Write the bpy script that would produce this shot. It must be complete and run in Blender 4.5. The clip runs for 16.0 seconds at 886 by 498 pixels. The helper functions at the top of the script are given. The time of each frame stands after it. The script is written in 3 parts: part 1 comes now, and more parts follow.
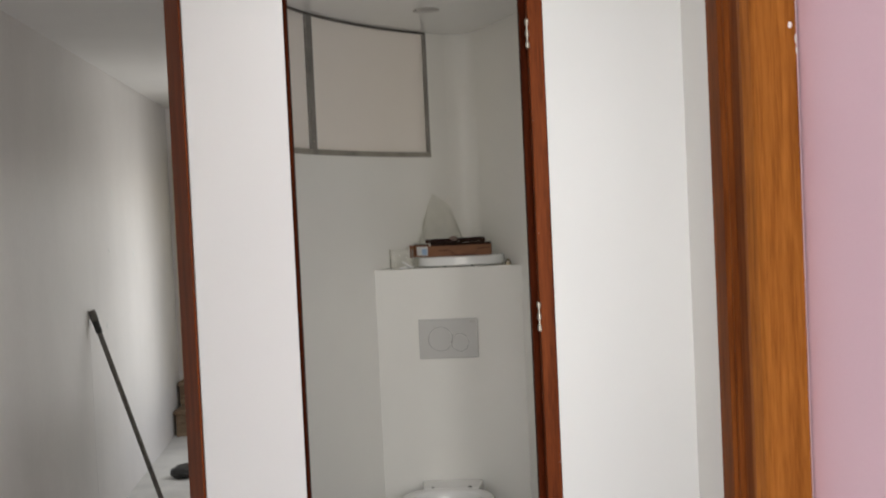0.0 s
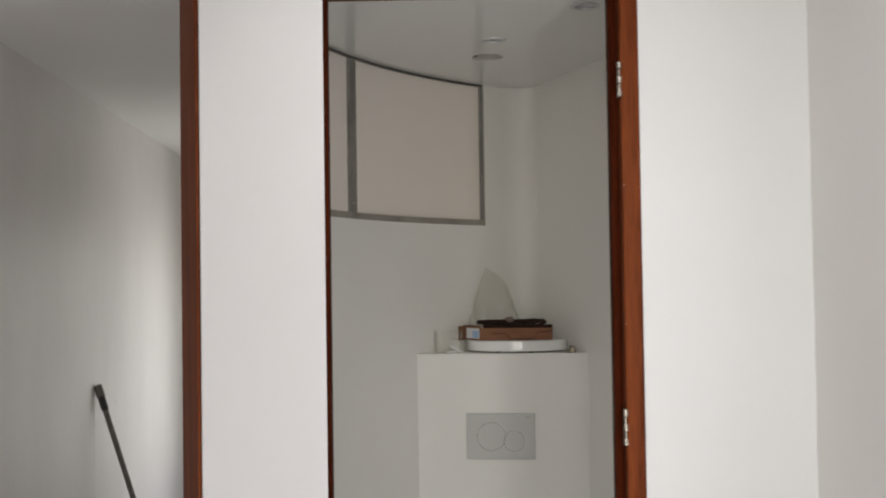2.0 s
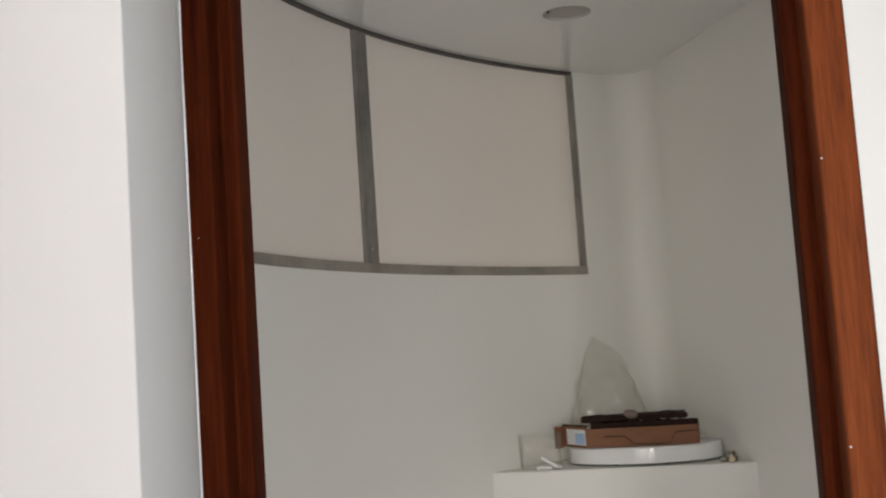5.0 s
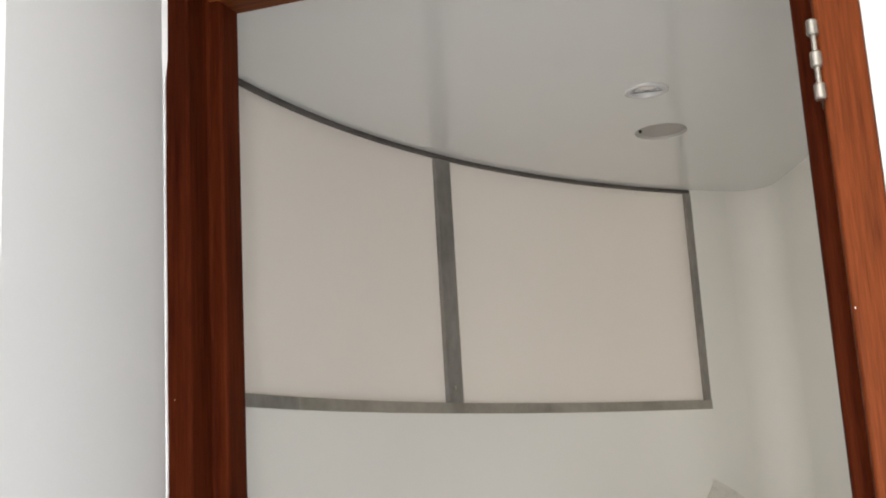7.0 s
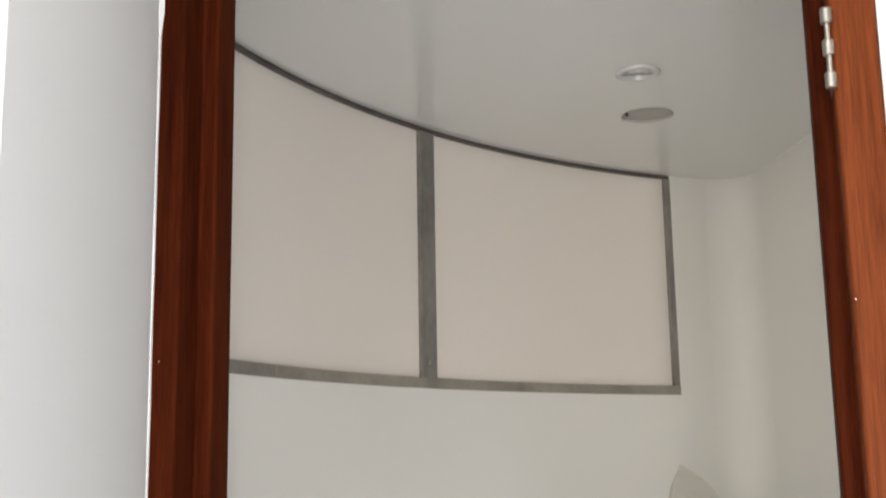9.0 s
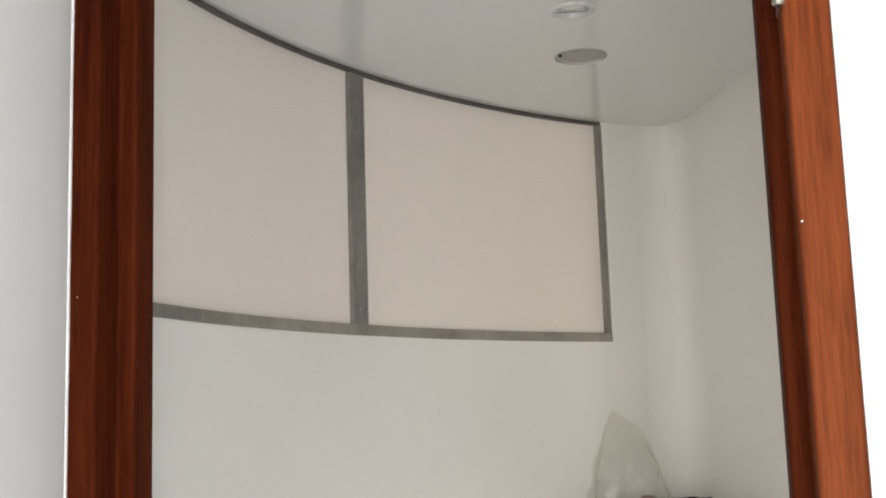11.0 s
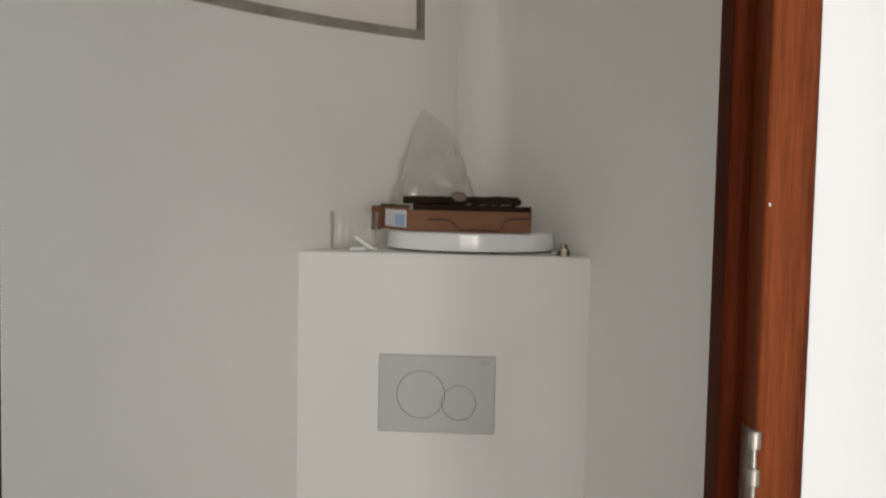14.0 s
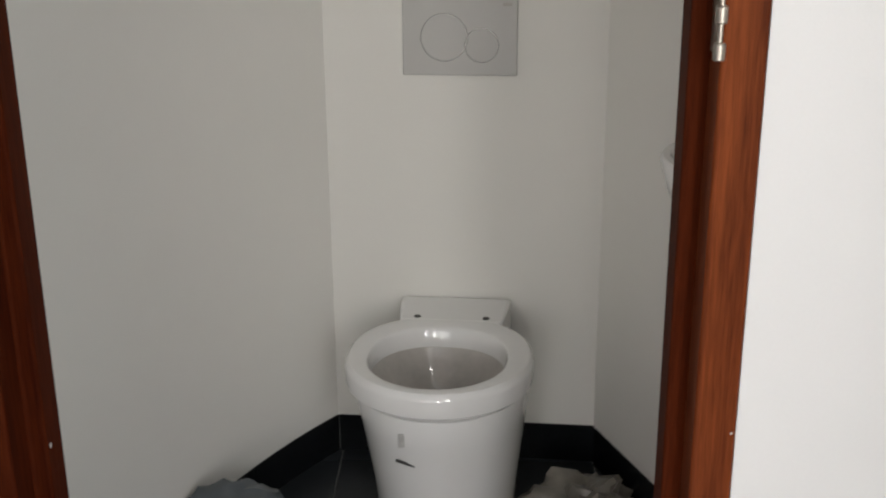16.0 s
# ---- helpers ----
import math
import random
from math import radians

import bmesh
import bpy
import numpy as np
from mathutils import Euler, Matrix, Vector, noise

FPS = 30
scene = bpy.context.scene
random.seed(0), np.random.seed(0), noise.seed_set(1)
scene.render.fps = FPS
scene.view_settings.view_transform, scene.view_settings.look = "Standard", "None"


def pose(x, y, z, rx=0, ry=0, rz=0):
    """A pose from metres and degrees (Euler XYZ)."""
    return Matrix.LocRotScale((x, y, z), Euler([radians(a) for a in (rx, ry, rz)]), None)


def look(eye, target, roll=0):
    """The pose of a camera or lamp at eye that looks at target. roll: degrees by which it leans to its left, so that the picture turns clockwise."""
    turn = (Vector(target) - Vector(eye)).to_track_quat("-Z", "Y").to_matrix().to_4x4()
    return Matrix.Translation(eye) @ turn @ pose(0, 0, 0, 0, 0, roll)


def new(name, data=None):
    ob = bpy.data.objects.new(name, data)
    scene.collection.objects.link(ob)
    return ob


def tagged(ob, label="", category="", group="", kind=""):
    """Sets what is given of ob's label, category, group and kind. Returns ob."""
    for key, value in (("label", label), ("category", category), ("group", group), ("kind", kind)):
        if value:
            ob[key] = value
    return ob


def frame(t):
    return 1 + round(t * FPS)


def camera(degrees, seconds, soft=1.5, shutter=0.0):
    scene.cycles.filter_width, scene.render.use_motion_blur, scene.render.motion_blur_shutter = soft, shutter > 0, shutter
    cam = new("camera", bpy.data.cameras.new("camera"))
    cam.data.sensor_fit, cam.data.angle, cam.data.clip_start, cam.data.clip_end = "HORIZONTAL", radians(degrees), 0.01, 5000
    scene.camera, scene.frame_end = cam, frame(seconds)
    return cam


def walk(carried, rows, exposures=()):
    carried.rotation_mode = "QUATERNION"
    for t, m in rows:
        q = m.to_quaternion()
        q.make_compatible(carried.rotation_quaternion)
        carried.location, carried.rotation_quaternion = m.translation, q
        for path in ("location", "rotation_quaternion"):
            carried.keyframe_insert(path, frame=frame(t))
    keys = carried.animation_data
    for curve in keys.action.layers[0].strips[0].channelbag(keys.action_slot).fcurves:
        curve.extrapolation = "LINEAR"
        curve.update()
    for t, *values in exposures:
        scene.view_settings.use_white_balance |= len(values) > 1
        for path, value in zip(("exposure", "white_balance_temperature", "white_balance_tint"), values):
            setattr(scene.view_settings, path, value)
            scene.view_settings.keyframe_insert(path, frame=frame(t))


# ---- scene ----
cam = camera(43.15, 16.0, soft=1.9, shutter=0.5)
# seconds, eye, target, lean
ROWS = [
    (0.0, (-0.3742, -3.3122, 1.5248), (-0.34410, -1.31354, 1.45934), -2.66),
    (0.5, (-0.3904, -3.2215, 1.5274), (-0.37564, -1.22158, 1.51701), -2.18),
    (1.0, (-0.4578, -3.0377, 1.5462), (-0.40317, -1.03842, 1.53855), -2.19),
    (1.5, (-0.4899, -2.9107, 1.5533), (-0.43501, -0.91169, 1.58591), -1.68),
    (2.0, (-0.4460, -2.6970, 1.5585), (-0.47014, -0.69797, 1.61522), -0.85),
    (2.5, (-0.4404, -2.4825, 1.5326), (-0.51640, -0.48426, 1.56569), -0.67),
    (3.0, (-0.4951, -2.2622, 1.5740), (-0.47657, -0.26507, 1.67902), -3.27),
    (3.2, (-0.5000, -2.1669, 1.5612), (-0.49249, -0.17073, 1.68447), -3.06),
    (5.3, (-0.2371, -1.2477, 1.5870), (-0.61886, 0.70300, 1.80838), -4.49),
    (5.5, (-0.1838, -1.1989, 1.5872), (-0.65803, 0.72683, 1.84575), -4.84),
    (6.0, (-0.1069, -1.1494, 1.6203), (-0.74536, 0.72120, 1.92552), -4.92),
    (6.5, (-0.0715, -1.1461, 1.6290), (-0.69650, 0.71480, 2.01156), -4.74),
    (7.0, (-0.0859, -1.1562, 1.6433), (-0.69056, 0.70783, 2.04320), -3.32),
    (7.5, (-0.1073, -1.1432, 1.6490), (-0.68635, 0.73445, 2.02193), -1.16),
    (8.0, (-0.1086, -1.1596, 1.6486), (-0.65293, 0.71486, 2.08471), -1.39),
    (8.5, (-0.1174, -1.1606, 1.6457), (-0.66095, 0.71751, 2.06667), -1.04),
    (9.0, (-0.1304, -1.1524, 1.6424), (-0.67076, 0.73983, 1.99933), -0.98),
    (9.5, (-0.1359, -1.1408, 1.6341), (-0.66289, 0.76616, 1.92679), -1.11),
    (12.0, (-0.2204, -1.0899, 1.6089), (-0.58263, 0.85450, 1.90575), -2.40),
    (12.5, (-0.2800, -1.0852, 1.6118), (-0.57789, 0.86919, 1.91452), -2.22),
    (13.0, (-0.3128, -1.0518, 1.5944), (-0.36477, 0.94350, 1.72196), -1.14),
    (13.5, (-0.3479, -1.0073, 1.5285), (-0.31939, 0.99136, 1.46238), 0.03),
    (14.0, (-0.3665, -0.9990, 1.4788), (-0.30145, 0.99446, 1.33084), 1.15),
    (14.5, (-0.3669, -1.0007, 1.4026), (-0.27049, 0.98545, 1.18850), 1.09),
    (15.0, (-0.3385, -1.0066, 1.3548), (-0.22781, 0.94837, 0.94739), 2.11),
    (15.5, (-0.3028, -1.0559, 1.3244), (-0.26119, 0.86138, 0.75683), 1.41),
    (16.0, (-0.2879, -1.0716, 1.3289), (-0.32655, 0.82440, 0.69342), -0.38),
]
walk(cam, [(t, look(e, g, r)) for t, e, g, r in ROWS], exposures=[(0.0, 0.0), (1.0, 0.0), (2.0, -0.03), (2.5, 0.06), (3.2, 0.12), (5.3, 0.18), (6.0, 0.38), (7.0, 0.74), (9.5, 0.76), (11.8, 0.94), (12.6, 1.05), (13.0, 0.68), (13.5, 0.17), (14.0, 0.22), (14.5, 0.08), (15.0, -0.1), (15.5, 0.07), (16.0, 0.06)])

# ---- light ----
world = bpy.data.worlds.new("sky")
scene.world = world
world.use_nodes = True
wn = world.node_tree.nodes
sky = wn.new("ShaderNodeTexSky")
sky.sky_type = "NISHITA"
sky.sun_disc = False
sky.sun_elevation, sky.sun_rotation = radians(35), radians(160)
world.node_tree.links.new(sky.outputs[0], wn["Background"].inputs[0])
wn["Background"].inputs[1].default_value = 0.1


def area_light(name, m, w, h, power, colour):
    data = bpy.data.lights.new(name, "AREA")
    data.shape, data.size, data.size_y = "RECTANGLE", w, h
    data.energy, data.color = power, colour
    ob = new(name, data)
    ob.matrix_world = m
    return ob


# daylight at the windows of the room behind and of the hall
area_light("window_light_room", look((-0.36, -5.75, 1.45), (-0.36, 0.0, 1.35)), 0.6, 1.8, 28, (1.0, 0.975, 0.925))
area_light("window_light_room_side", look((-1.65, -5.75, 1.45), (-1.2, 0.0, 1.35)), 1.4, 1.8, 30, (1.0, 0.975, 0.925))
area_light("window_light_hall", look((-1.36, 3.75, 1.12), (-2.3, 3.35, 1.15)), 1.2, 1.5, 8.6, (1.0, 0.98, 0.95))
# three unseen fill lights added on the landing, with no known source
area_light("fill_light_landing", look((0.56, -1.42, 1.25), (-1.5, -1.05, 1.2)), 0.86, 2.0, 9.5, (0.76, 0.845, 1.0))
area_light("fill_light_landing_end", look((0.275, -1.99, 1.45), (0.10, 0.0, 1.4)), 0.22, 1.3, 12.5, (1.0, 0.985, 0.945))
area_light("fill_light_landing_top", look((-0.35, -1.15, 2.47), (-0.35, -1.14, 0.0)), 0.86, 0.86, 3.5, (1.0, 0.98, 0.945))


# ---- materials ----
def material(name, colour, rough=0.5, metal=0.0, vary=0.08, scale=6.0, grain=60.0, bump=0.1, depth=0.002,
             stretch=(1, 1, 1), spec=0.5, per_object=0.0, coat=0.0):
    """A painted, stone, plastic or metal surface with variation at two scales and fine relief."""
    m = bpy.data.materials.new(name)
    m.use_nodes = True
    n, link = m.node_tree.nodes, m.node_tree.links.new
    b = n["Principled BSDF"]
    b.inputs["Roughness"].default_value, b.inputs["Metallic"].default_value = rough, metal
    b.inputs["Specular IOR Level"].default_value = spec
    b.inputs["Coat Weight"].default_value = coat
    b.inputs["Coat Roughness"].default_value = 0.1
    tc, mp = n.new("ShaderNodeTexCoord"), n.new("ShaderNodeMapping")
    mp.inputs["Scale"].default_value = stretch
    link(tc.outputs["Object"], mp.inputs[0])
    big, fine = n.new("ShaderNodeTexNoise"), n.new("ShaderNodeTexNoise")
    big.inputs["Scale"].default_value, fine.inputs["Scale"].default_value = scale, grain
    big.inputs["Detail"].default_value, fine.inputs["Detail"].default_value = 4, 3
    link(mp.outputs[0], big.inputs[0])
    link(mp.outputs[0], fine.inputs[0])
    mix = n.new("ShaderNodeMath")
    mix.operation = "MULTIPLY_ADD"
    mix.inputs[1].default_value = 0.35
    link(fine.outputs[0], mix.inputs[0])
    link(big.outputs[0], mix.inputs[2])
    ramp = n.new("ShaderNodeValToRGB")
    lo, hi = ramp.color_ramp.elements
    lo.position, hi.position = 0.4, 0.95
    lo.color = (*[max(0, c * (1 - vary)) for c in colour], 1)
    hi.color = (*[min(1, c * (1 + vary)) for c in colour], 1)
    link(mix.outputs[0], ramp.inputs[0])
    out = ramp.outputs[0]
    if per_object:
        info, hsv, mr = n.new("ShaderNodeObjectInfo"), n.new("ShaderNodeHueSaturation"), n.new("ShaderNodeMapRange")
        mr.inputs["To Min"].default_value, mr.inputs["To Max"].default_value = 1 - per_object, 1 + per_object
        link(info.outputs["Random"], mr.inputs[0])
        link(mr.outputs[0], hsv.inputs["Value"])
        link(out, hsv.inputs["Color"])
        out = hsv.outputs[0]
    link(out, b.inputs["Base Color"])
    if bump:
        bp = n.new("ShaderNodeBump")
        bp.inputs["Strength"].default_value, bp.inputs["Distance"].default_value = bump, depth
        link(mix.outputs[0], bp.inputs["Height"])
        link(bp.outputs[0], b.inputs["Normal"])
    return m


def wood(name, dark, light, stretch, rough=0.52, gloss=0.09):
    """Varnished timber: broad figure, fine long grain and short pores."""
    m = bpy.data.materials.new(name)
    m.use_nodes = True
    n, link = m.node_tree.nodes, m.node_tree.links.new
    b = n["Principled BSDF"]
    b.inputs["Roughness"].default_value, b.inputs["Specular IOR Level"].default_value = rough, gloss
    b.inputs["Specular Tint"].default_value = (1.0, 0.62, 0.42, 1)
    tc, mp = n.new("ShaderNodeTexCoord"), n.new("ShaderNodeMapping")
    mp.inputs["Scale"].default_value = stretch
    link(tc.outputs["Object"], mp.inputs[0])
    total = None
    for scale, detail, bend, weight in ((22, 3, 0.6, 0.38), (170, 5, 0.3, 0.35), (620, 2, 0.0, 0.22)):
        ns, ma = n.new("ShaderNodeTexNoise"), n.new("ShaderNodeMath")
        ns.inputs["Scale"].default_value, ns.inputs["Detail"].default_value = scale, detail
        ns.inputs["Distortion"].default_value = bend
        link(mp.outputs[0], ns.inputs[0])
        ma.operation = "MULTIPLY_ADD"
        ma.inputs[1].default_value = weight
        ma.inputs[2].default_value = 0.0
        link(ns.outputs[0], ma.inputs[0])
        if total:
            link(total, ma.inputs[2])
        total = ma.outputs[0]
    ramp = n.new("ShaderNodeValToRGB")
    lo, hi = ramp.color_ramp.elements
    lo.position, hi.position = 0.35, 0.61
    lo.color, hi.color = (*dark, 1), (*light, 1)
    link(total, ramp.inputs[0])
    link(ramp.outputs[0], b.inputs["Base Color"])
    bp = n.new("ShaderNodeBump")
    bp.inputs["Strength"].default_value, bp.inputs["Distance"].default_value = 0.2, 0.0006
    link(total, bp.inputs["Height"])
    link(bp.outputs[0], b.inputs["Normal"])
    return m


def clear_plastic(name, haze=0.10, gloss=0.10, body=(0.62, 0.61, 0.58), patch=0, clear=0.985):
    """Thin clear film: mostly see-through, with a hazy body and a gloss."""
    m = bpy.data.materials.new(name)
    m.use_nodes = True
    n, link = m.node_tree.nodes, m.node_tree.links.new
    t, d, g = n.new("ShaderNodeBsdfTransparent"), n.new("ShaderNodeBsdfDiffuse"), n.new("ShaderNodeBsdfGlossy")
    soft, body_mix = n.new("ShaderNodeBsdfTranslucent"), n.new("ShaderNodeMixShader")
    soft.inputs[0].default_value = (*body, 1)
    link(d.outputs[0], body_mix.inputs[1])
    link(soft.outputs[0], body_mix.inputs[2])
    t.inputs[0].default_value = (clear, clear, clear * 0.985, 1)
    d.inputs[0].default_value = (*body, 1)
    g.inputs["Roughness"].default_value = 0.12
    a, b = n.new("ShaderNodeMixShader"), n.new("ShaderNodeMixShader")
    a.inputs[0].default_value, b.inputs[0].default_value = haze, gloss
    if patch:
        # creased, hazy patches in the film
        tc, ns, mr = n.new("ShaderNodeTexCoord"), n.new("ShaderNodeTexNoise"), n.new("ShaderNodeMapRange")
        ns.inputs["Scale"].default_value, ns.inputs["Detail"].default_value, ns.inputs["Distortion"].default_value = patch, 5, 1.2
        mr.inputs["From Min"].default_value, mr.inputs["From Max"].default_value = 0.48, 0.72
        mr.inputs["To Min"].default_value, mr.inputs["To Max"].default_value = haze * 0.35, haze * 1.2
        link(tc.outputs["Object"], ns.inputs[0])
        link(ns.outputs[0], mr.inputs[0])
        link(mr.outputs[0], a.inputs[0])
    link(t.outputs[0], a.inputs[1])
    link(body_mix.outputs[0], a.inputs[2])
    link(a.outputs[0], b.inputs[1])
    link(g.outputs[0], b.inputs[2])
    link(b.outputs[0], n["Material Output"].inputs[0])
    return m


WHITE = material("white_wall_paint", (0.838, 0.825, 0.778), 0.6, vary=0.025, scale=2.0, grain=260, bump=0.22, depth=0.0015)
# copy of WHITE with dimmer, cooler light put into its colour
TONED_WHITE = material("toned_white_wall_paint", (0.712, 0.716, 0.706), 0.6, vary=0.025, scale=2.0, grain=260, bump=0.22, depth=0.0015)
WHITE_CEIL = material("matt_ceiling_paint", (0.83, 0.82, 0.80), 0.7, vary=0.03, scale=2.0, grain=200, bump=0.15)
PLASTER = material("patchy_plaster", (0.80, 0.775, 0.755), 0.45, vary=0.055, scale=2.5, grain=60, bump=0.25, depth=0.002, stretch=(1, 1, 0.5))
GLOSS = material("gloss_stretch_ceiling", (0.81, 0.81, 0.79), 0.16, vary=0.01, scale=1.0, grain=20, bump=0.02, spec=0.6)
PINK = material("pink_wall_paint", (0.83, 0.655, 0.735), 0.6, vary=0.03, scale=2.0, grain=260, bump=0.22, depth=0.0015)
# one upright timber in two colours: shade painted in here, light in the other
MAHOGANY_SHADED = wood("shaded_mahogany_upright", (0.030, 0.0050, 0.0020), (0.085, 0.0165, 0.0050), (1, 1, 0.05), 0.58, 0.03)
# lightened: light bounced up to the door head is put into this colour
MAHOGANY_X = wood("bounce_lit_mahogany_lying", (0.080, 0.0190, 0.0050), (0.190, 0.054, 0.0130), (0.05, 1, 1))
MAHOGANY_LIT = wood("lit_mahogany_upright", (0.064, 0.0115, 0.0035), (0.195, 0.046, 0.0125), (1, 1, 0.05), gloss=0.16)
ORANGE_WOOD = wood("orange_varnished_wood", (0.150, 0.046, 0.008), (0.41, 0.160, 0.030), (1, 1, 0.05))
# ORANGE_WOOD again, with the shade of the reveal put into its colour
ORANGE_SHADED = wood("shaded_orange_varnished_wood", (0.085, 0.022, 0.0045), (0.25, 0.078, 0.0150), (1, 1, 0.05))
ORANGE_WOOD_X = wood("orange_varnished_wood_lying", (0.125, 0.040, 0.008), (0.30, 0.112, 0.022), (0.05, 1, 1))
PANEL = material("beige_panel", (0.86, 0.80, 0.73), 0.5, vary=0.02, scale=1.5, grain=150, bump=0.08)
GREY_TRIM = material("brushed_grey_aluminium", (0.240, 0.226, 0.207), 0.42, 0.3, vary=0.42, scale=9, grain=70, bump=0.15, stretch=(1, 1, 0.5))
SILL_TRIM = material("worn_grey_sill_strip", (0.315, 0.290, 0.250), 0.45, 0.25, vary=0.28, scale=9, grain=60, bump=0.15)
CAULK = material("white_caulk", (0.82, 0.82, 0.80), 0.5, vary=0.03, bump=0.3)
STEEL = material("brushed_nickel", (0.43, 0.405, 0.35), 0.36, 1.0, vary=0.1, scale=30, grain=200, bump=0.1)
CHROME = material("polished_chrome", (0.75, 0.75, 0.75), 0.08, 1.0, vary=0.02, bump=0.0)
SATIN = material("pale_satin_trim", (0.70, 0.70, 0.69), 0.2, 0.15, vary=0.06, scale=40, bump=0.0)
BRASS = material("dull_brass", (0.19, 0.16, 0.115), 0.38, 1.0, vary=0.2, scale=60, bump=0.1)
PLATE = material("satin_grey_plate", (0.53, 0.525, 0.505), 0.42, 0.0, vary=0.02, scale=4, grain=300, bump=0.03)
RING = material("thin_chrome_line", (0.32, 0.32, 0.31), 0.22, 0.6, vary=0.02, bump=0.0)
PORCELAIN = material("white_porcelain", (0.84, 0.835, 0.82), 0.10, vary=0.015, scale=3, bump=0.0, coat=0.5)
SEAT_WHITE = material("white_seat_plastic", (0.85, 0.85, 0.84), 0.12, vary=0.01, bump=0.0, coat=0.3)
BOWL_GREY = material("grey_bowl_glaze", (0.50, 0.475, 0.44), 0.10, vary=0.16, scale=9, grain=70, bump=0.03)
TILE = material("dark_slate_tile", (0.022, 0.025, 0.028), 0.32, vary=0.35, scale=5, grain=80, bump=0.15, per_object=0.25, spec=0.3)
SKIRT_TILE = material("black_skirting_tile", (0.008, 0.009, 0.010), 0.25, vary=0.3, scale=6, grain=90, bump=0.08, per_object=0.2, spec=0.22)
GROUT = material("grey_grout", (0.20, 0.20, 0.19), 0.9, vary=0.15, scale=20, bump=0.3)
FOLD = material("creased_dark_card", (0.060, 0.024, 0.012), 0.8, vary=0.2, scale=18, bump=0.1)
CARD = material("brown_cardboard", (0.21, 0.092, 0.045), 0.8, vary=0.12, scale=18, grain=160, bump=0.15, stretch=(1, 1, 3))
DARK_CARD = material("dark_brown_lining", (0.024, 0.0115, 0.008), 0.8, spec=0.15, vary=0.4, scale=18, grain=120, bump=0.2)
LABEL_WHITE = material("white_label", (0.72, 0.73, 0.74), 0.5, vary=0.03, bump=0.05)
LABEL_BLUE = material("pale_blue_label", (0.36, 0.50, 0.70), 0.5, vary=0.05, bump=0.05)
BLACK = material("black_rubber", (0.016, 0.015, 0.014), 0.5, vary=0.3, bump=0.1)
ROD = material("worn_grey_rod", (0.115, 0.105, 0.09), 0.45, 0.1, vary=0.4, scale=30, grain=120, bump=0.15)
SHEET_FLOOR = material("dusty_pale_screed", (0.66, 0.65, 0.62), 0.8, vary=0.14, scale=5, grain=70, bump=0.4, depth=0.004)
STEP_WOOD = wood("raw_step_wood", (0.12, 0.075, 0.045), (0.34, 0.25, 0.17), (0.06, 1, 1), 0.6)
CREAM = material("cream_gloss_paint", (0.66, 0.60, 0.48), 0.35, vary=0.06, scale=8, grain=80, bump=0.1)
MARK = material("dark_tape_and_hole_shade", (0.05, 0.048, 0.045), 0.6, vary=0.2, bump=0.0)
SMUDGE = material("grey_smudge", (0.52, 0.51, 0.49), 0.5, vary=0.15, scale=60, bump=0.0)
HEAD_TRIM = material("dark_head_strip", (0.10, 0.088, 0.078), 0.5, 0.2, vary=0.45, scale=14, grain=80, bump=0.1)
BAG_GREY = material("grey_blue_plastic", (0.085, 0.098, 0.106), 0.35, vary=0.2, scale=9, grain=50, bump=0.2)
PAPER = material("crumpled_wrapping", (0.20, 0.183, 0.155), 0.32, vary=0.3, scale=14, grain=60, bump=0.5)
VENT = material("grey_recess_board", (0.47, 0.45, 0.42), 0.8, vary=0.06, bump=0.1)
FILM = clear_plastic("clear_film", 0.10, 0.05, (0.62, 0.59, 0.51), 26, 0.984)
SCRAP = material("grey_brown_paper", (0.20, 0.145, 0.12), 0.7, vary=0.2, scale=40, bump=0.3)
FILM2 = clear_plastic("clear_pack", 0.10, 0.04, (0.80, 0.77, 0.72), 30)


# ---- mesh helpers ----
def finish(name, bm, mat, smooth=False, bevel=0.0):
    bmesh.ops.recalc_face_normals(bm, faces=bm.faces)
    me = bpy.data.meshes.new(name)
    bm.to_mesh(me)
    bm.free()
    me.materials.append(mat)
    ob = new(name, me)
    if smooth:
        me.shade_smooth()
        me.set_sharp_from_angle(angle=radians(35))
    if bevel:
        mod = ob.modifiers.new("bevel", "BEVEL")
        mod.width, mod.segments, mod.limit_method = bevel, 3 if bevel > 0.004 else 2, "ANGLE"
        if bevel > 0.004:
            me.shade_smooth()
            mod.harden_normals = True
    return ob


def part(name, bm, mat, parent, label="", smooth=False, bevel=0.0):
    ob = finish(name, bm, mat, smooth, bevel)
    ob.parent = parent
    ob.matrix_parent_inverse = parent.matrix_world.inverted() if parent.type != "EMPTY" else parent.matrix_basis.inverted()
    if label:
        ob["label"] = label
    return ob


def thing(name, base, label, category, group="", kind=""):
    ob = new(name)
    ob.empty_display_size = 0.05
    ob.matrix_basis = Matrix.Translation(base)
    return tagged(ob, label, category, group, kind)


def prism(pts, z0, z1, bm=None):
    """An upright prism over a plan outline."""
    bm = bm or bmesh.new()
    low = [bm.verts.new((x, y, z0)) for x, y in pts]
    top = [bm.verts.new((x, y, z1)) for x, y in pts]
    bm.faces.new(low[::-1])
    bm.faces.new(top)
    for i in range(len(pts)):
        j = (i + 1) % len(pts)
        bm.faces.new((low[i], low[j], top[j], top[i]))
    return bm


def box(x0, x1, y0, y1, z0, z1, bm=None):
    return prism([(x0, y0), (x1, y0), (x1, y1), (x0, y1)], z0, z1, bm)


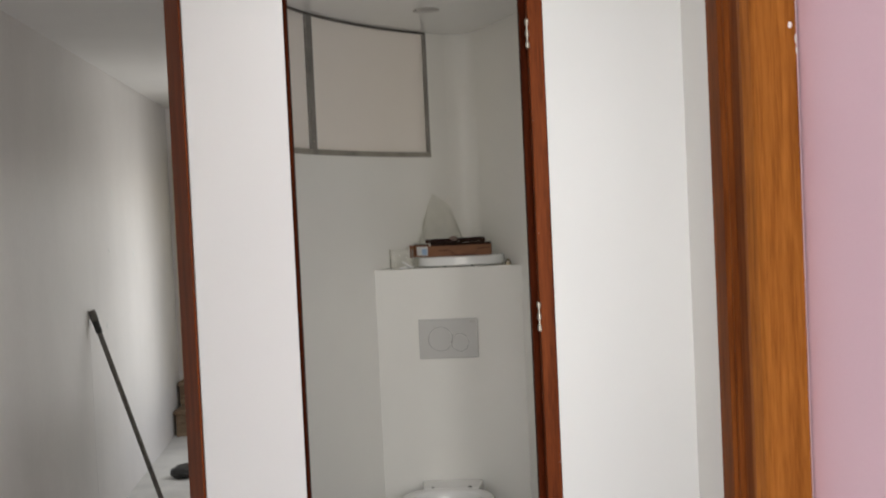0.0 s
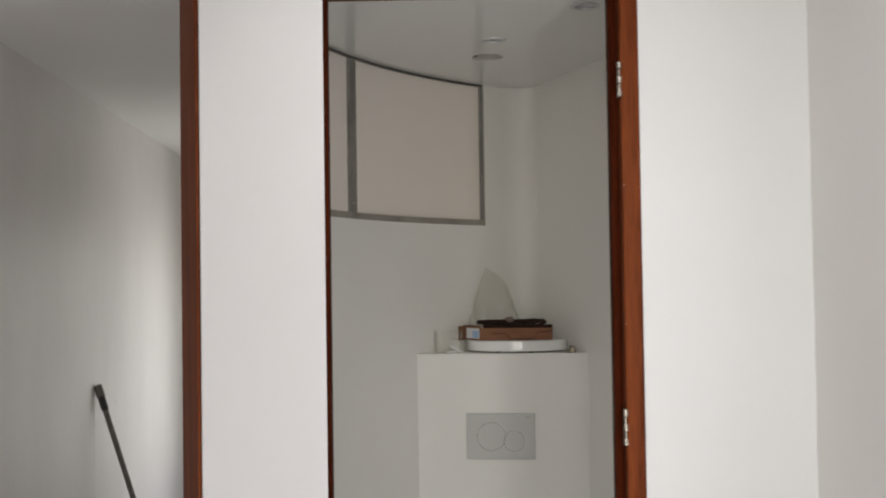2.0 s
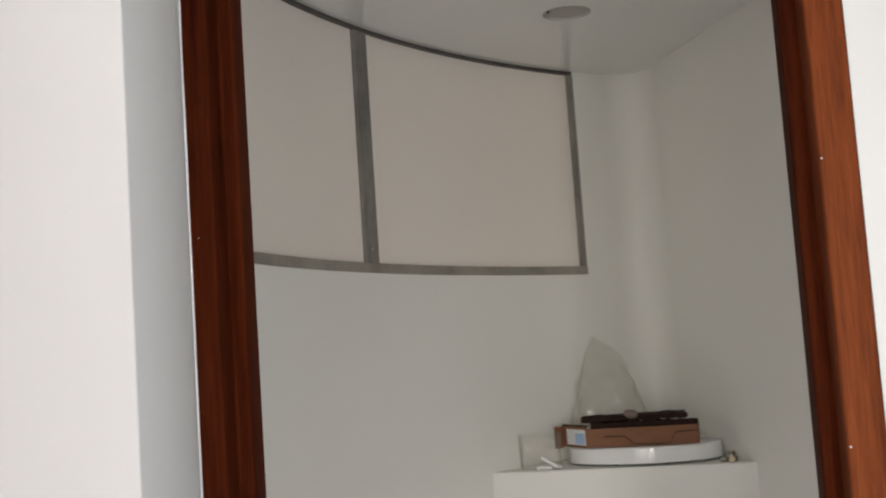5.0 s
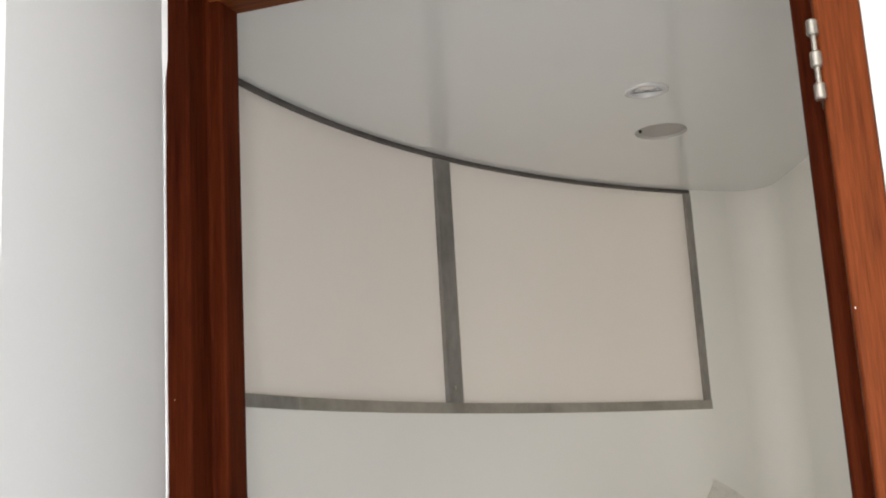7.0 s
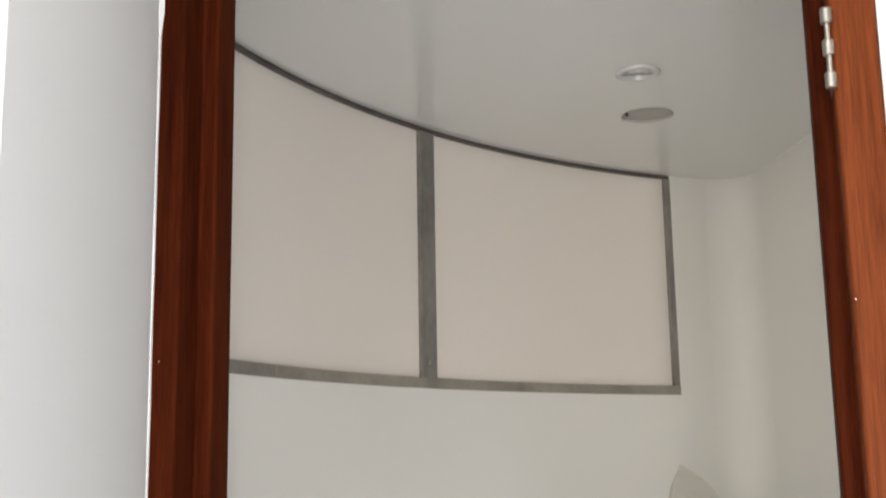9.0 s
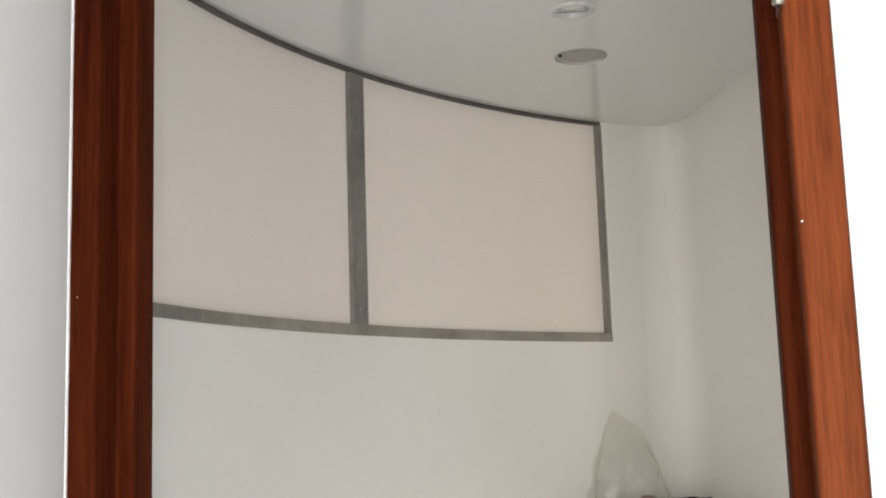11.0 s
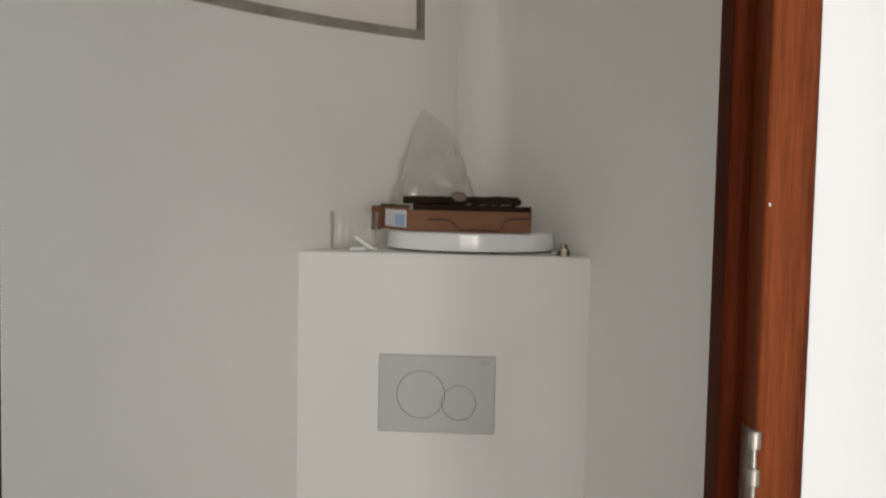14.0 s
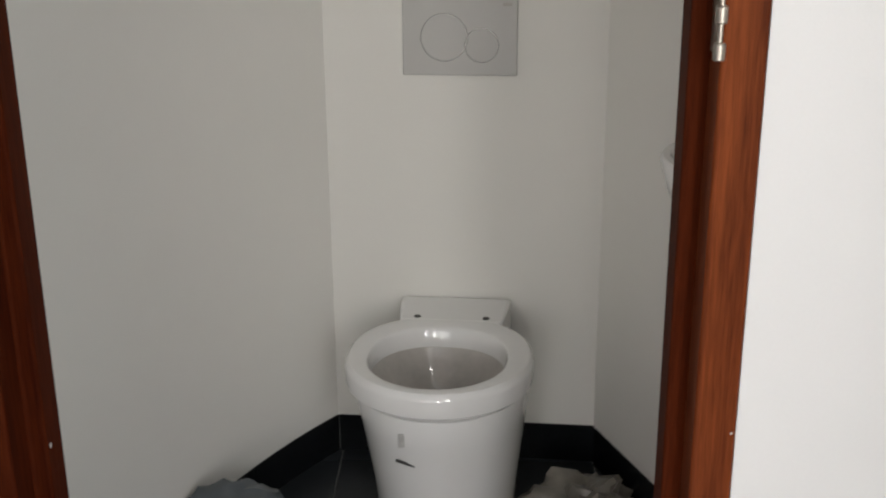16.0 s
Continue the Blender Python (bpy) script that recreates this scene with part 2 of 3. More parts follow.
def extrude_x(pts, x0, x1):
    """A prism along x over a (y, z) outline."""
    bm = bmesh.new()
    a = [bm.verts.new((x0, y, z)) for y, z in pts]
    b = [bm.verts.new((x1, y, z)) for y, z in pts]
    bm.faces.new(a)
    bm.faces.new(b[::-1])
    for i in range(len(pts)):
        j = (i + 1) % len(pts)
        bm.faces.new((a[i], a[j], b[j], b[i]))
    return bm


def rings(loops, cap0=True, cap1=True, bm=None):
    """A skin through closed loops of equal length."""
    bm = bm or bmesh.new()
    vs = [[bm.verts.new(p) for p in loop] for loop in loops]
    n = len(loops[0])
    for a, b in zip(vs, vs[1:]):
        for i in range(n):
            j = (i + 1) % n
            bm.faces.new((a[i], a[j], b[j], b[i]))
    if cap0:
        bm.faces.new(vs[0][::-1])
    if cap1:
        bm.faces.new(vs[-1])
    return bm


def circle(cx, cy, z, r, n=32):
    return [(cx + r * math.cos(2 * math.pi * i / n), cy + r * math.sin(2 * math.pi * i / n), z) for i in range(n)]


def cylinder(cx, cy, z0, z1, r, n=20, bm=None):
    return rings([circle(cx, cy, z0, r, n), circle(cx, cy, z1, r, n)], bm=bm)


def tube(a, b, r0, r1=None, n=12, bm=None):
    a, b = Vector(a), Vector(b)
    q = (b - a).to_track_quat("Z", "Y")
    loops = []
    for p, r in ((a, r0), (b, r1 or r0)):
        loops.append([p + q @ Vector((r * math.cos(2 * math.pi * i / n), r * math.sin(2 * math.pi * i / n), 0)) for i in range(n)])
    return rings(loops, bm=bm)


# the round wall of the toilet room
CX, CY, RAD = 0.846, 0.296, 1.790


def on_arc(deg, r):
    return (CX + r * math.cos(radians(deg)), CY + r * math.sin(radians(deg)))


def arc_piece(a0, a1, r0, r1, z0, z1, step=1.0, bm=None):
    n = max(1, round(abs(a1 - a0) / step))
    inner = [on_arc(a0 + (a1 - a0) * i / n, r0) for i in range(n + 1)]
    outer = [on_arc(a0 + (a1 - a0) * i / n, r1) for i in range(n + 1)]
    bm = bm or bmesh.new()
    v = [[[bm.verts.new((*p, z)) for z in (z0, z1)] for p in row] for row in (inner, outer)]
    for i in range(n):
        bm.faces.new((v[0][i][0], v[0][i + 1][0], v[0][i + 1][1], v[0][i][1]))
        bm.faces.new((v[1][i][0], v[1][i][1], v[1][i + 1][1], v[1][i + 1][0]))
        bm.faces.new((v[0][i][1], v[0][i + 1][1], v[1][i + 1][1], v[1][i][1]))
        bm.faces.new((v[0][i][0], v[1][i][0], v[1][i + 1][0], v[0][i + 1][0]))
    for i in (0, n):
        bm.faces.new((v[0][i][0], v[0][i][1], v[1][i][1], v[1][i][0]))
    return bm


def structure(name, bm, mat, label, category, smooth=False, bevel=0.0):
    return tagged(finish(name, bm, mat, smooth, bevel), label, category, kind="structure")


# ---- structure: toilet room ----
CEIL, TOP = 2.317, 2.40
HEAD = 2.262
A_OPEN0, A_OPEN1 = 183.2, 131.25
SILL_Z = 1.772
bm = arc_piece(187, 119, RAD, RAD + 0.12, -0.05, SILL_Z)
arc_piece(A_OPEN1, 119, RAD, RAD + 0.12, SILL_Z, TOP, bm=bm)
arc_piece(187, A_OPEN0, RAD, RAD + 0.12, SILL_Z, TOP, bm=bm)
structure("wall_curved", bm, WHITE, "white painted curved wall of the toilet room", "wall", smooth=True)


def right_x(y):
    return 0.0154 - 0.371 * (y - 1.304)


structure("wall_wc_right", prism([(right_x(0.1), 0.1), (right_x(0.1) + 0.13, 0.1), (right_x(1.95) + 0.13, 1.95), (right_x(1.95), 1.95)], -0.05, TOP),
          WHITE, "white painted straight side wall behind the hand basin", "wall")
# the plaster is coved where the curved and the straight wall meet
end, foot = Vector(on_arc(128.4, RAD + 0.001)), Vector((right_x(1.655) + 0.001, 1.655))
mid = Vector((-0.1598, 1.7768))
rim = [tuple(end * (1 - u) ** 2 + mid * 2 * u * (1 - u) + foot * u * u) for u in [i / 16 for i in range(17)]]
structure("wall_corner", prism(rim + [(right_x(1.70) + 0.06, 1.74), (-0.12, 1.86), (-0.20, 1.83)], 1.28, TOP), WHITE, "white plaster cove in the corner of the toilet room", "wall", smooth=True)
structure("wall_door", box(0.0, 0.55, 0.0, 0.1, -0.05, TOP), TONED_WHITE, "white painted wall beside the toilet door frame", "wall")
structure("wall_above_door", box(-0.83, 0.0, 0.002, 0.1, HEAD + 0.068, TOP), WHITE, "white painted wall strip over the door frame", "wall")
pier = [(-1.060, -0.075), (-1.009, -0.250), (-1.001, -0.2705), (-0.715, -0.406)]
pier += [(-0.810, -0.0065), (-0.826, -0.0065), (-0.826, 0.1), (-0.95, 0.1), (-1.06, 0.1)]
structure("wall_pier", prism(pier, -0.05, TOP), TONED_WHITE, "white plastered pier between hall opening and toilet door", "wall")
BOX_L, BOX_R = Vector((-0.595, 1.361)), Vector((0.026, 1.304))
ALONG = (BOX_R - BOX_L).normalized()
INTO = Vector((-ALONG.y, ALONG.x))
BOX_TOP = 1.295
bl, br = BOX_L - ALONG * 0.012, BOX_R + ALONG * 0.03
bx = [tuple(bl), tuple(br), (right_x(1.80) + 0.03, 1.80)] + [on_arc(a, RAD + 0.015) for a in range(124, 144, 3)]
bx = [p for p in bx if (Vector(p) - BOX_L).dot(INTO) > -0.001]
structure("cistern_boxing", prism(bx, -0.02, BOX_TOP), WHITE, "white boxed-in corner casing over the hidden cistern", "boxing", bevel=0.003)


# ceiling with round cut-out
def ceiling_with_hole(outline, holes, z):
    bm = bmesh.new()
    edges = []
    for loop in [outline] + [[(x, y) for x, y, _ in circle(cx, cy, 0, r, 28)] for cx, cy, r in holes]:
        vs = [bm.verts.new((x, y, z)) for x, y in loop]
        edges += [bm.edges.new((vs[i], vs[(i + 1) % len(vs)])) for i in range(len(vs))]
    bmesh.ops.triangle_fill(bm, use_beauty=True, use_dissolve=False, edges=edges)
    r = bmesh.ops.extrude_face_region(bm, geom=bm.faces[:])
    bmesh.ops.translate(bm, vec=(0, 0, 0.03), verts=[v for v in r["geom"] if isinstance(v, bmesh.types.BMVert)])
    return bm


HOLE = (-0.331, 1.098, 0.053)
SPOTS = [(-0.32, 0.823), (-0.08, 0.403)]
outline = [on_arc(a, RAD + 0.01) for a in range(186, 121, -2)] + [(right_x(1.9) + 0.02, 1.9), (right_x(0.08) + 0.02, 0.095), (-0.94, 0.095)]
structure("ceiling", ceiling_with_hole(outline, [HOLE] + [(x, y, 0.030) for x, y in SPOTS], CEIL), GLOSS,
          "glossy white stretch ceiling with round cut-outs", "ceiling")

# toilet room floor and skirting backing
floor = structure("floor", box(-1.0, 0.6, 0.02, 1.9, -0.04, -0.004), GROUT, "dark slate tiled floor with grey grout", "floor")
skirt_arc = structure("baseboard_1", arc_piece(186, 143.6, RAD - 0.002, RAD + 0.004, -0.003, 0.092), GROUT, "black tile skirting along the curved wall", "baseboard")
fl, fr = BOX_L, BOX_R
skirt_box = structure("baseboard_2", prism([tuple(fl - INTO * 0.002), tuple(fr - INTO * 0.002), tuple(fr + INTO * 0.004), tuple(fl + INTO * 0.004)], -0.003, 0.092),
                      GROUT, "black tile skirting under the cistern boxing", "baseboard")
RN = Vector((-0.9376, -0.3478))
r0, r1 = Vector((right_x(1.29), 1.29)), Vector((right_x(0.12), 0.12))
skirt_right = structure("baseboard_3", prism([tuple(r0), tuple(r1), tuple(r1 + RN * 0.002), tuple(r0 + RN * 0.002)], -0.003, 0.092),
                        GROUT, "black tile skirting along the straight wall", "baseboard")

# ---- structure: landing, hall and the pink room ----
# gap in the unseen stretch of this wall, made for the side fill light
for k, (y0, y1, z0, z1) in enumerate(((-0.95, 0.0, -0.05, TOP), (-1.9, -0.95, -0.05, 0.2), (-1.9, -0.95, 2.28, TOP), (-1.96, -1.9, -0.05, TOP))):
    # lighter WHITE instead of its toned copy, to lift this wall
    structure("wall_landing_side_%d" % (k + 1), box(0.408, 0.53, y0, y1, z0, z1), WHITE, "white painted side wall of the landing", "wall")


def hall_x(y):
    return -2.085 - 0.07 * (y - 2.35)


structure("wall_hall_left", prism([(hall_x(-1.96), -1.96), (hall_x(5.3), 5.3), (hall_x(5.3) - 0.12, 5.3), (hall_x(-1.96) - 0.12, -1.96)], -0.05, TOP + 0.05),
          PLASTER, "patchy grey-white plastered hall wall with filler spots", "wall")


def hall_r(y):
    return -1.062 - 0.06 * y


for k, (y0, y1, z0, z1) in enumerate(((0.1, 3.1, -0.05, TOP), (4.4, 5.3, -0.05, TOP), (3.1, 4.4, -0.05, 0.35), (3.1, 4.4, 1.88, TOP))):
    structure("wall_hall_right_%d" % (k + 1), prism([(hall_r(y0), y0), (hall_r(y0) + 0.1, y0), (hall_r(y1) + 0.1, y1), (hall_r(y1), y1)], z0, z1),
              WHITE, "white painted hall wall round a window", "wall")
structure("wall_hall_end", box(-2.4, -1.2, 5.15, 5.3, -0.05, TOP + 0.05), PLASTER, "grey-white plastered end wall of the hall", "wall")
# the hole out of view over the landing is made for the top fill light
for k, pts in enumerate(([(-2.6, -0.7), (0.54, -0.7), (0.54, 0.1), (-0.95, 0.1), (-1.0, 5.3), (-2.6, 5.3)], [(-2.6, -1.97), (-0.8, -1.97), (-0.8, -0.7), (-2.6, -0.7)],
                         [(0.1, -1.97), (0.54, -1.97), (0.54, -0.7), (0.1, -0.7)], [(-0.8, -1.97), (0.1, -1.97), (0.1, -1.6), (-0.8, -1.6)])):
    structure("ceiling_hall_%d" % (k + 1), prism(pts, TOP, TOP + 0.06), WHITE_CEIL, "matt white hall and landing ceiling", "ceiling")
structure("floor_hall", prism([(-2.5, -2.2), (0.54, -2.2), (0.54, 0.02), (-0.95, 0.02), (-1.0, 5.3), (-2.6, 5.3)], -0.06, -0.002), SHEET_FLOOR,
          "dusty pale screed floor of hall and landing", "floor")
# wall with the doorway to the pink room, whose side wall stands flush with the door frame
structure("wall_pink_side", box(0.0185, 0.13, -5.9, -2.156, -0.05, 2.6), PINK, "pink painted side wall of the room", "wall")
# out of view: doorway widened leftwards and end opening added to pass light
for k, (x0, x1, z0, z1) in enumerate(((0.006, 0.13, -0.05, 2.6), (-2.6, -1.705, -0.05, 2.6), (-1.705, 0.006, 2.33, 2.6), (0.41, 0.53, -0.05, 2.6), (0.13, 0.41, -0.05, 0.75), (0.13, 0.41, 2.15, 2.6))):
    if k < 3:
        structure("wall_pink_%d" % (k + 1), box(x0, x1, -2.156, -2.06, z0, z1), PINK, "pink painted room wall with a doorway", "wall")
    structure("wall_landing_%d" % (k + 1), box(x0 - (0.024 if k == 0 else 0), x1 + (0.024 if k == 1 else 0), -2.06 if k == 2 else -2.038, -1.96, z0, z1), WHITE,
              "white painted landing side of the doorway wall", "wall")
structure("wall_room_left", box(-2.6, -2.5, -5.9, -2.156, -0.05, 2.6), PINK, "pink painted side wall of the room", "wall")
for k, (x0, x1, z0, z1) in enumerate(((-2.6, -2.42, 0, 2.6), (-0.08, 0.13, 0, 2.6), (-2.42, -0.08, -0.05, 0.5), (-2.42, -0.08, 2.4, 2.6))):
    structure("wall_room_back_%d" % (k + 1), box(x0, x1, -6.0, -5.9, z0, z1), WHITE, "white painted wall round the room window", "wall")
structure("ceiling_room", box(-2.6, 0.45, -6.0, -2.06, 2.6, 2.66), WHITE_CEIL, "matt white room ceiling", "ceiling")
structure("floor_room", box(-2.6, 0.13, -6.0, -2.2, -0.06, -0.002), SHEET_FLOOR, "dusty pale screed room floor", "floor")


# ---- door frames ----
def frame_profile(x_out, x_reb, x_stop):
    return [(x_out, -0.004), (x_reb, -0.004), (x_reb, 0.045), (x_stop, 0.045), (x_stop, 0.093), (x_out, 0.093)]


door = thing("door_1", (-0.41, 0.05, 0), "mahogany toilet door frame without its door leaf", "door frame", kind="structure")
# lit hinge side, shaded stop and lock side: the difference is painted light
part("jamb", box(-0.046, -0.0005, -0.004, 0.045, 0, HEAD + 0.066), MAHOGANY_LIT, door, "rebated hinge-side jamb with its lit tone in the colour", bevel=0.0045)
part("door_stop", box(-0.066, -0.0005, 0.0452, 0.093, 0, HEAD + 0.066), MAHOGANY_SHADED, door, "door stop with its shaded tone in the colour", bevel=0.004)
part("jamb", prism([(x, y) for x, y in frame_profile(-0.8245, -0.778, -0.758)], 0, HEAD + 0.066), MAHOGANY_SHADED, door, "rebated lock-side jamb", bevel=0.0045)
part("head", extrude_x([(-0.003, HEAD + 0.066), (-0.003, HEAD + 0.02), (0.0445, HEAD + 0.02), (0.0445, HEAD), (0.092, HEAD), (0.092, HEAD + 0.066)], -0.7782, -0.0458),
     MAHOGANY_X, door, bevel=0.0025)
# wavering bead of caulk where plaster meets the jamb
for x, y, s in ((-0.8095, -0.0075, 1),):
    bm = bmesh.new()
    loops = []
    for i in range(70):
        z = 0.1 + 2.2 * i / 69
        w = 0.0012 + 0.0010 * noise.noise((0.3, 5.1, z * 9)) + (0.005 if z > 2.15 else 0)
        loops.append([(x - w, y, z), (x - w * 0.2, y - w, z), (x + w, y - w * 0.1, z), (x + w * 0.6, y + 0.004, z), (x - w, y + 0.004, z)])
    part("caulk_bead", rings(loops, bm=bm), CAULK, door, "uneven white caulk bead", smooth=True)


def hinge(z0, z1):
    h = part("hinge", box(-0.0475, -0.0460, 0.002, 0.036, z0 + 0.003, z1 - 0.003), STEEL, door, "brushed nickel lift-off hinge", bevel=0.0005)
    ln = z1 - z0
    for f0, f1 in ((0.0, 0.20), (0.40, 0.60), (0.80, 1.0)):
        a, b = z0 + f0 * ln, z0 + f1 * ln
        part("knuckle", rings([circle(-0.049, -0.011, z, r, 16) for z, r in ((a, 0.0046), (a + 0.0015, 0.0060), (b - 0.0015, 0.0060), (b, 0.0046))]),
             STEEL, h, smooth=True)
    part("pin", cylinder(-0.049, -0.011, z0 + 0.004, z1 - 0.004, 0.0028, 12), STEEL, h, smooth=True)


hinge(1.994, 2.079)
hinge(1.160, 1.246)
# small paint flecks on the jamb
for x, y, z, r in ((-0.0420, -0.0055, 1.450, 0.0010), (-0.0060, -0.0055, 0.766, 0.0010), (-0.0425, -0.0055, 1.782, 0.0008), (-0.799, -0.0055, 1.75, 0.0006)):
    part("paint_fleck", rings([[(x + r * k * math.cos(a), y + 0.0010 * (1 - k), z + 1.2 * r * k * math.sin(a)) for a in [i * math.pi / 4 for i in range(8)]] for k in (1.0, 0.5)]),
         CAULK, door, "white paint fleck")
part("paint_fleck", rings([[(-0.7579 + 0.0008 * (1 - k), 0.056 + 0.0025 * k * math.cos(i * math.pi / 4), 0.716 + 0.0035 * k * math.sin(i * math.pi / 4)) for i in range(8)] for k in (1.0, 0.5)]),
     CAULK, door, "white paint fleck")

hall_frame = thing("door_2", (-1.05, -0.17, 0), "mahogany jamb lining the hall opening", "door frame", kind="structure")
part("jamb", prism([(-1.089, -0.088), (-1.013, -0.261), (-1.0065, -0.2580), (-1.058, -0.074)], 0, 2.36), MAHOGANY_LIT, hall_frame, bevel=0.002)
part("head", prism([(-1.089, -0.088), (-1.013, -0.261), (-1.86, -0.33), (-1.86, -0.13)], 2.36, 2.398), MAHOGANY_X, hall_frame)

room_frame = thing("door_3", (-0.5, -2.1, 0), "orange-brown varnished door frame of the pink room", "door frame", kind="structure")
for s in (1, -1):
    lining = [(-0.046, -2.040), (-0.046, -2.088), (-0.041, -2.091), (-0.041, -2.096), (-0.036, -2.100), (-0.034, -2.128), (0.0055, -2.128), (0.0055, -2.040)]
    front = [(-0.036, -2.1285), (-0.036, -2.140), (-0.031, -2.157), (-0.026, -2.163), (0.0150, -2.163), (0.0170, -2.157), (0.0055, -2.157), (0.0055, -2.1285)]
    # the reveal takes the shaded copy of the architrave's wood
    for name, pr, wd, lb in (("jamb", lining, ORANGE_SHADED, "moulded jamb with its shaded tone in the colour"), ("architrave", front, ORANGE_WOOD, "orange-brown architrave")):
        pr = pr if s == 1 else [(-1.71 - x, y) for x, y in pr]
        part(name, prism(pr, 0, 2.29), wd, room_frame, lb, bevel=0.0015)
for x, z, w, h in ((0.0090, 1.700, 0.0022, 0.0035), (0.0146, 1.686, 0.0012, 0.0055), (0.0150, 1.674, 0.0010, 0.0040)):
    part("paint_fleck", rings([[(x + w * k * math.cos(a), -2.1630 - 0.0010 * (1 - k) - 0.0001, z + h * k * math.sin(a)) for a in [i * math.pi / 4 for i in range(8)]] for k in (1.0, 0.5)]),
         CAULK, room_frame, "white paint fleck")
part("head", box(-1.725, 0.015, -2.163, -2.040, 2.29, 2.335), ORANGE_WOOD_X, room_frame, bevel=0.002)

# ---- curved high window ----
win = thing("window_1", (-0.8, 1.0, SILL_Z), "high curved window closed with beige panels in grey strips", "window", kind="structure")
part("panel", arc_piece(A_OPEN0, 155.3, RAD + 0.012, RAD + 0.03, SILL_Z, TOP), PANEL, win, "beige panel", smooth=True)
part("panel", arc_piece(155.3, A_OPEN1, RAD + 0.012, RAD + 0.03, SILL_Z, TOP), PANEL, win, "beige panel", smooth=True)
part("sill_strip", arc_piece(171.05, A_OPEN1, RAD - 0.003, RAD + 0.0118, SILL_Z - 0.002, SILL_Z + 0.0195), SILL_TRIM, win, smooth=True)
part("sill_strip", arc_piece(A_OPEN0, 171.1, RAD - 0.003, RAD + 0.0118, SILL_Z - 0.002, SILL_Z + 0.0195), GREY_TRIM, win, "darker grey sill strip", smooth=True)
part("head_strip", arc_piece(A_OPEN0, A_OPEN1, RAD + 0.001, RAD + 0.0118, CEIL - 0.0080, CEIL - 0.001), HEAD_TRIM, win, smooth=True)
part("mullion", arc_piece(156.35, 154.95, RAD + 0.0015, RAD + 0.0119, SILL_Z + 0.0195, CEIL - 0.0097), GREY_TRIM, win, smooth=True)
part("end_strip", arc_piece(A_OPEN1 + 0.46, A_OPEN1, RAD - 0.001, RAD + 0.0119, SILL_Z + 0.0197, CEIL - 0.0097), GREY_TRIM, win, smooth=True)
x, y = on_arc(155.8, RAD + 0.0005)
part("screw", tube((x, y, SILL_Z + 0.05), (x + 0.002, y - 0.001, SILL_Z + 0.05), 0.004), STEEL, win)

# ---- ceiling fittings ----
vent = thing("ceiling_cutout", (HOLE[0], HOLE[1], CEIL), "round duct cut-out with a pale recessed board", "cut-out", kind="structure")
part("rim", rings([circle(HOLE[0], HOLE[1], z, r, 32) for z, r in ((CEIL - 0.0008, 0.0535), (CEIL - 0.0012, 0.0525), (CEIL + 0.012, 0.0515), (CEIL + 0.012, 0.0525))], False, False), VENT, vent, smooth=True)
part("backing", cylinder(HOLE[0], HOLE[1], CEIL + 0.004, CEIL + 0.008, 0.0515, 32), VENT, vent, "pale grey backing board")
part("cable_end", tube((HOLE[0] - 0.043, HOLE[1] - 0.012, CEIL + 0.018), (HOLE[0] - 0.040, HOLE[1] - 0.014, CEIL - 0.001), 0.003), BLACK, vent, "black cable end")


def downlight(x, y):
    d = thing("ceiling_spotlight", (x, y, CEIL), "recessed chrome ceiling spotlight, switched off", "spotlight", "ceiling spotlights")
    part("trim_ring", rings([circle(x, y, z, r, 32) for z, r in ((CEIL - 0.0005, 0.041), (CEIL - 0.003, 0.0405), (CEIL - 0.005, 0.037), (CEIL - 0.004, 0.030), (CEIL + 0.012, 0.027))], False, False),
         SATIN, d, smooth=True)
    part("lamp", rings([circle(x, y, z, r, 24) for z, r in ((CEIL + 0.004, 0.0262), (CEIL + 0.002, 0.022), (CEIL + 0.010, 0.017), (CEIL + 0.022, 0.008))]), CHROME, d, smooth=True)
    part("clip", tube((x - 0.026, y - 0.004, CEIL - 0.004), (x + 0.026, y + 0.004, CEIL - 0.004), 0.0013), GREY_TRIM, d, "dark spring clip")
    return d


for x, y in SPOTS:
    downlight(x, y)

# ---- flush plate ----
PM = Matrix(((ALONG.x, INTO.x, 0, -0.2975), (ALONG.y, INTO.y, 0, 1.3345), (0, 0, 1, 1.0), (0, 0, 0, 1)))  # local x along the box, y into it


def local(bm, m):
    bmesh.ops.transform(bm, matrix=m, verts=bm.verts)
    return bm


plate = thing("flush_plate", PM.translation, "satin grey dual flush plate with two round buttons", "flush plate")
part("cover", local(box(-0.123, 0.123, -0.011, 0.002, -0.082, 0.082), PM), PLATE, plate, bevel=0.003)


def disc(cx, cz, r, y0, y1):
    n = 40
    loops = [[(cx + q * math.cos(2 * math.pi * i / n), y, cz + q * math.sin(2 * math.pi * i / n)) for i in range(n)] for y, q in ((y1, r), (y0 + 0.001, r), (y0, r - 0.0015))]
    return rings(loops)


def ring(cx, cz, r, w, y0, y1):
    n = 48
    loops = [[(cx + q * math.cos(2 * math.pi * i / n), y, cz + q * math.sin(2 * math.pi * i / n)) for i in range(n)] for y, q in ((y1, r), (y0, r), (y0, r - w), (y1, r - w), (y1, r))]
    return rings(loops, False, False)


for cx, cz, r in ((-0.033, -0.001, 0.051), (0.047, -0.017, 0.037)):
    part("button", local(disc(cx, cz, r - 0.0018, -0.0118, -0.005), PM), PLATE, plate)
    part("button_ring", local(ring(cx, cz, r, 0.0015, -0.0123, -0.0105), PM), RING, plate, "thin chrome ring", smooth=True)
part("badge", local(box(0.091, 0.111, -0.0114, -0.0108, 0.065, 0.072), PM), VENT, plate, "small grey maker badge")

